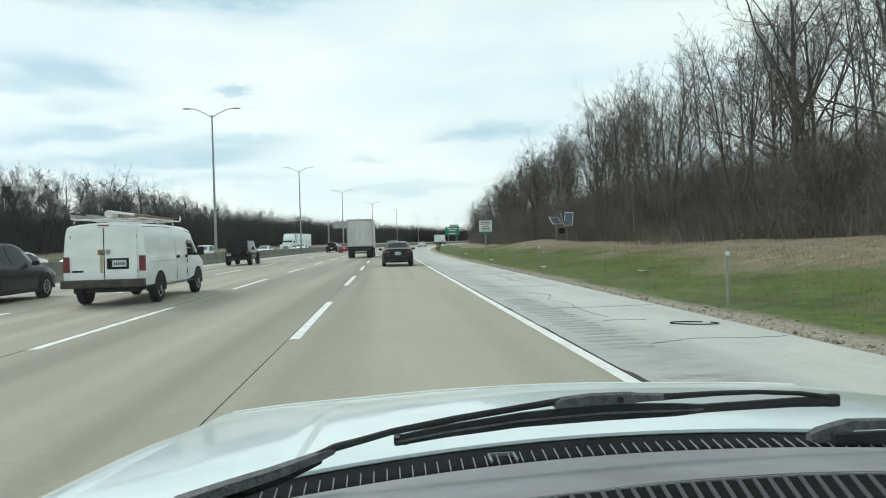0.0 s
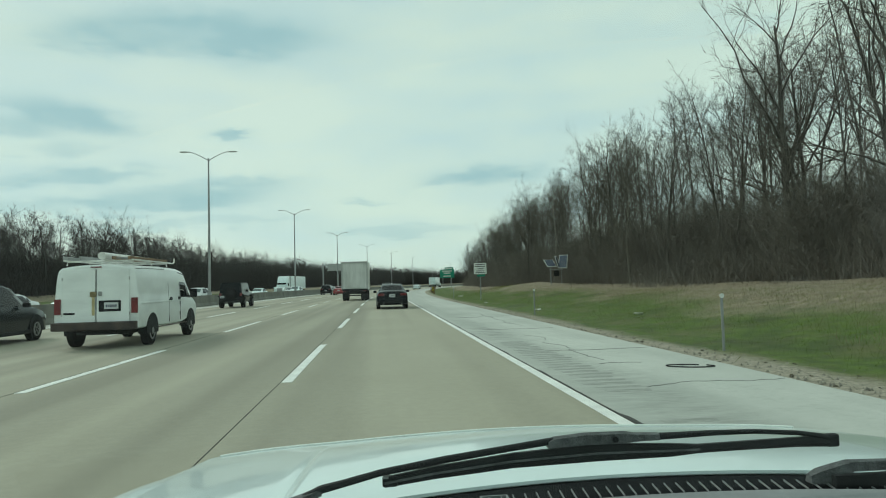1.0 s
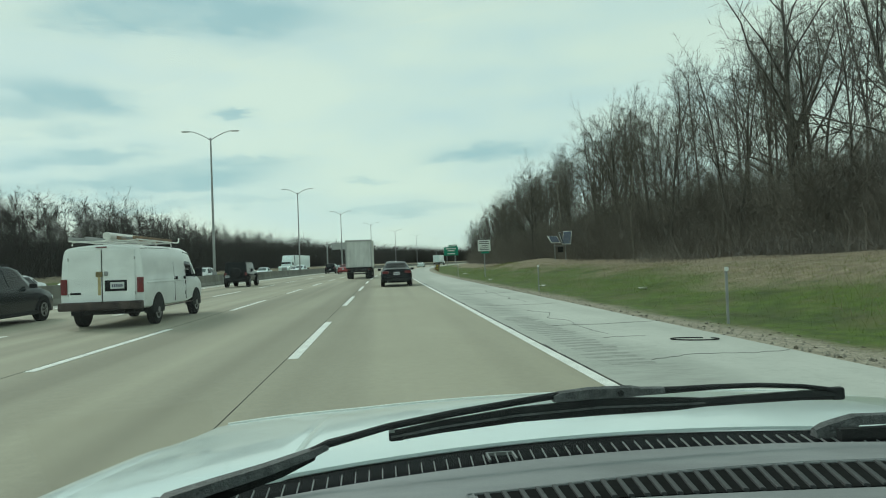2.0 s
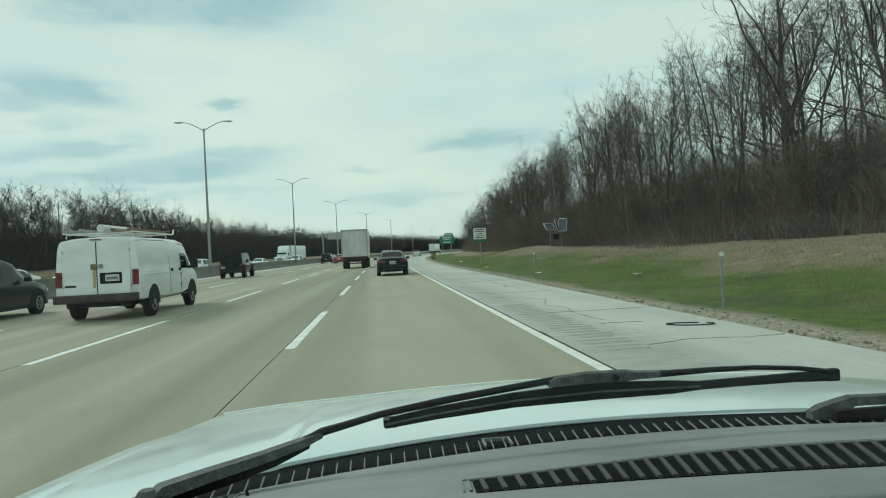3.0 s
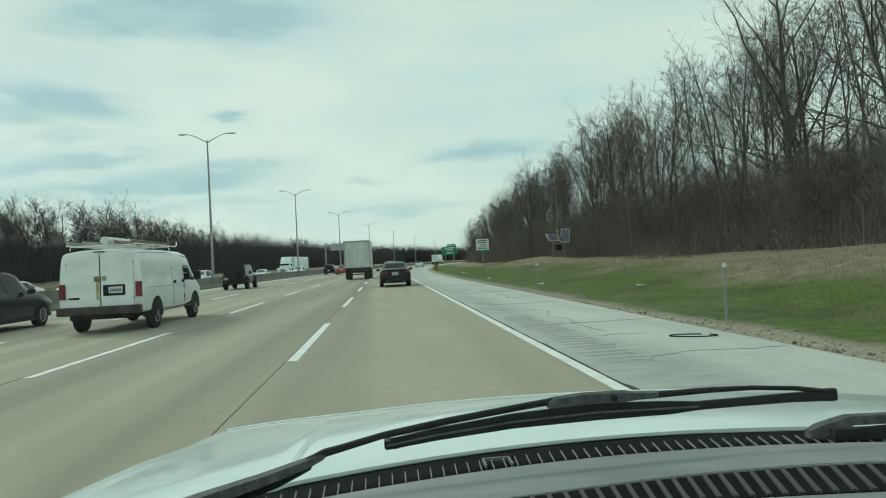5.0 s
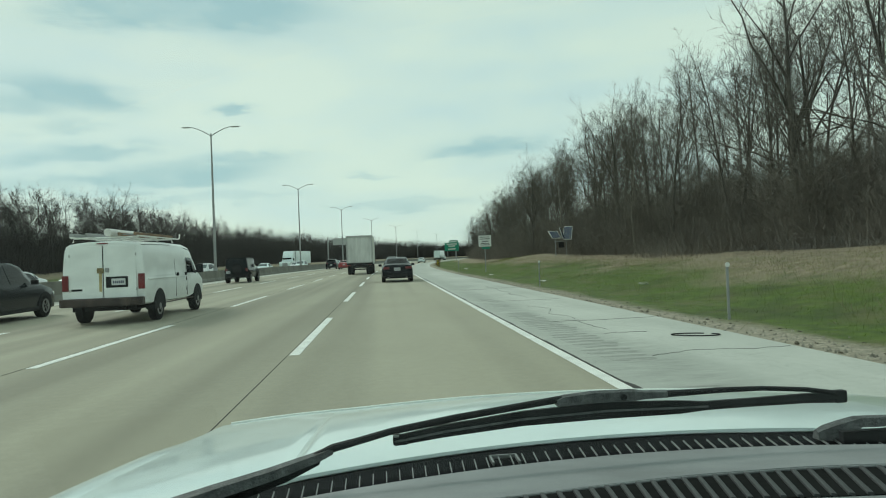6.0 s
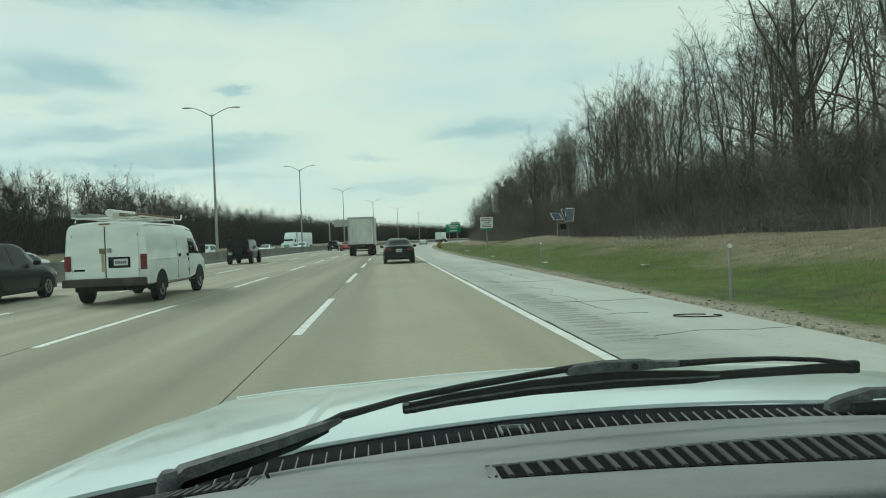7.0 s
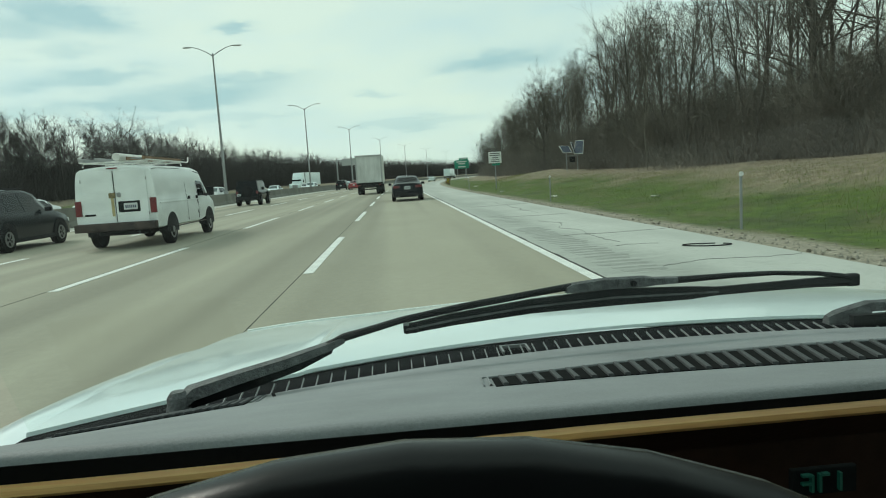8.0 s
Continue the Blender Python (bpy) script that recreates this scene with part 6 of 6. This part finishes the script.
s = thing("road_sign", road_pose(7.6, 50, height(7.6, 50)), "white roadside sign with rows of dark lettering", "road sign")
part("post", boxed((0, 0, 1.35), (0.07, 0.07, 2.7), 0.01), M_GALV, s)
pl = part("panel", boxed((0, -0.05, 2.38), (0.98, 0.03, 0.85), 0.01), M_SIGNWHITE, s)
bars(pl, [(0, 2.68, 0.72, 0.055), (-0.02, 2.54, 0.78, 0.055), (0.03, 2.36, 0.46, 0.055), (0, 2.20, 0.62, 0.045), (0, 2.08, 0.70, 0.045)], -0.069, M_SIGNINK)
part("green_panel", boxed((0.06, -0.045, 1.85), (0.62, 0.03, 0.16), 0.01), M_SIGNGREEN, s)

s = thing("exit_sign", road_pose(9.8, 165, height(9.8, 165)), "green roadside direction sign with white lettering", "road sign")
for x in (-1.1, 1.1):
    part("post", boxed((x, 0.06, 2.0), (0.14, 0.14, 4.4), 0.02), M_GALV, s)
pl = part("panel", boxed((0, -0.06, 3.7), (3.6, 0.06, 2.1), 0.03), M_SIGNGREEN, s)
bars(pl, [(0, 4.35, 2.6, 0.24), (0, 3.85, 1.7, 0.24), (0, 3.1, 1.9, 0.24)], -0.096, M_SIGNWHITE)
tab = part("tab_panel", boxed((0.5, -0.06, 5.05), (2.2, 0.06, 0.55), 0.02), M_SIGNGREEN, s)
bars(tab, [(0.5, 5.05, 1.6, 0.20)], -0.096, M_SIGNWHITE)

s = thing("sign_back", road_pose(-33.5, 95, height(-33.5, 95), 180), "grey aluminium back of a large roadside sign", "road sign")
for x in (-1.0, 1.0):
    part("post", boxed((x, -0.08, 2.0), (0.14, 0.14, 4.6), 0.02), M_GALV, s)
part("panel", boxed((0, 0.03, 3.6), (3.3, 0.05, 2.6), 0.02), M_SIGNBACK, s)

s = thing("message_gantry", road_pose(-32.5, 215, 0), "grey overhead message sign on steel posts", "sign gantry")
for x in (0.0, 4.8):
    part("post", tube(bmesh.new(), [(x, 0, -0.2), (x, 0, 9.2)], 0.22, 10), M_GALV, s)
part("beam", boxed((4.5, 0, 8.2), (11, 0.3, 0.3), 0.04), M_GALV, s)
part("message_panel", boxed((5.5, -0.3, 7.6), (7.5, 0.5, 2.2), 0.05), M_SIGNBACK, s)


def delineator(lat, y, label="slim grey marker post with a white reflector"):
    s = thing("marker_post", road_pose(lat, y, height(lat, y)), label, "marker post", "marker posts on the verge")
    part("post", boxed((0, 0, 0.52), (0.05, 0.02, 1.06), 0.006), M_GALV, s)
    part("reflector", tube(bmesh.new(), [(0, -0.014, 1.03), (0, -0.024, 1.03)], 0.045, 14), M_SIGNWHITE, s, "round white reflector")


delineator(6.35, 11.8)
delineator(6.35, 27.0)
delineator(6.35, 58.0)

s = thing("solar_station", road_pose(13.6, 50, height(13.6, 50)) @ Matrix.Diagonal((0.72, 0.72, 0.72, 1)), "two tilted solar panels on a steel post at the wood's edge", "solar panels")
part("post", tube(bmesh.new(), [(-0.65, 0, -0.3), (-0.65, 0, 2.2)], 0.05, 8), M_GALV, s)
part("post", tube(bmesh.new(), [(0.55, 0.1, -0.3), (0.55, 0.1, 2.4)], 0.05, 8), M_GALV, s)
part("cross_beam", boxed((-0.05, 0.05, 1.55), (1.5, 0.07, 0.07), 0.01), M_GALV, s)
for x, z, w, h, turn in ((-0.70, 2.25, 1.25, 1.0, (50, 0, 24)), (0.75, 2.40, 0.95, 1.55, (68, 0, -30)), (0.12, 2.35, 0.45, 1.35, (72, 0, 52))):
    m = Matrix.Translation((x, 0, z)) @ Euler([radians(a) for a in turn]).to_matrix().to_4x4()
    fr = part("panel_frame", boxed((x, 0, z), (w, h, 0.05), 0.01, turn), M_SIGNWHITE, s)
    part("cells", boxed(m @ Vector((0, 0, 0.028)), (w * 0.9, h * 0.92, 0.02), 0.004, turn), M_PANEL, fr)
part("cabinet", boxed((-0.05, -0.08, 1.15), (0.55, 0.30, 0.6), 0.03), M_DARKSTEEL, s)

# guard rail on the bend with its striped end marker
rail = thing("guard_rail", Matrix(), "galvanised guard rail starting on the bend", "guard rail")
prof = [(0.0, 0.50), (-0.05, 0.55), (0.0, 0.62), (0.0, 0.68), (-0.05, 0.75), (0.0, 0.80), (0.02, 0.80), (-0.03, 0.75), (0.02, 0.68), (0.02, 0.62), (-0.03, 0.55), (0.02, 0.50)]
bm = loft(bmesh.new(), [[on_road(6.3 + dx, 92 + 3.8 * k, z) for dx, z in prof] for k in range(22)])
part("beam", bm, M_GALV, rail)
for k in range(22):
    part("post", boxed(on_road(6.45, 92.3 + 3.8 * k, 0.32), (0.12, 0.15, 0.9), 0.01), M_WOODRAIL, rail)
mk = part("end_marker", boxed(on_road(6.25, 91.8, 0.62), (0.36, 0.04, 0.75), 0.01), M_SIGNINK, rail, "black and yellow striped end marker")
bm = bmesh.new()
for k in (-1, 0, 1):
    box(bm, on_road(6.25, 91.77, 0.62 + 0.22 * k), (0.33, 0.012, 0.10), 0, (0, 28, 0))
part("stripe", bm, M_YELLOW, mk)

# scraps of litter on the verge
for lat, y, sx in ((7.2, 30, 0.15), (8.4, 21, 0.14), (6.9, 43, 0.16), (7.6, 64, 0.2)):
    bm = bmesh.new()
    vs = [[(0.5 * sx * (i - 2), 0.35 * sx * (j - 2), 0.06 * noise.noise((i * 1.7, j * 1.7, y)) + 0.12) for i in range(5)] for j in range(5)]
    ob = link("litter_scrap", thicken(sheet(bm, vs), 0.006), M_LITTER)
    ob.matrix_world = road_pose(lat, y, height(lat, y) - 0.05, 40 * lat)
    tagged(ob, "crumpled pale scrap of litter in the grass", "litter", "litter on the verge")
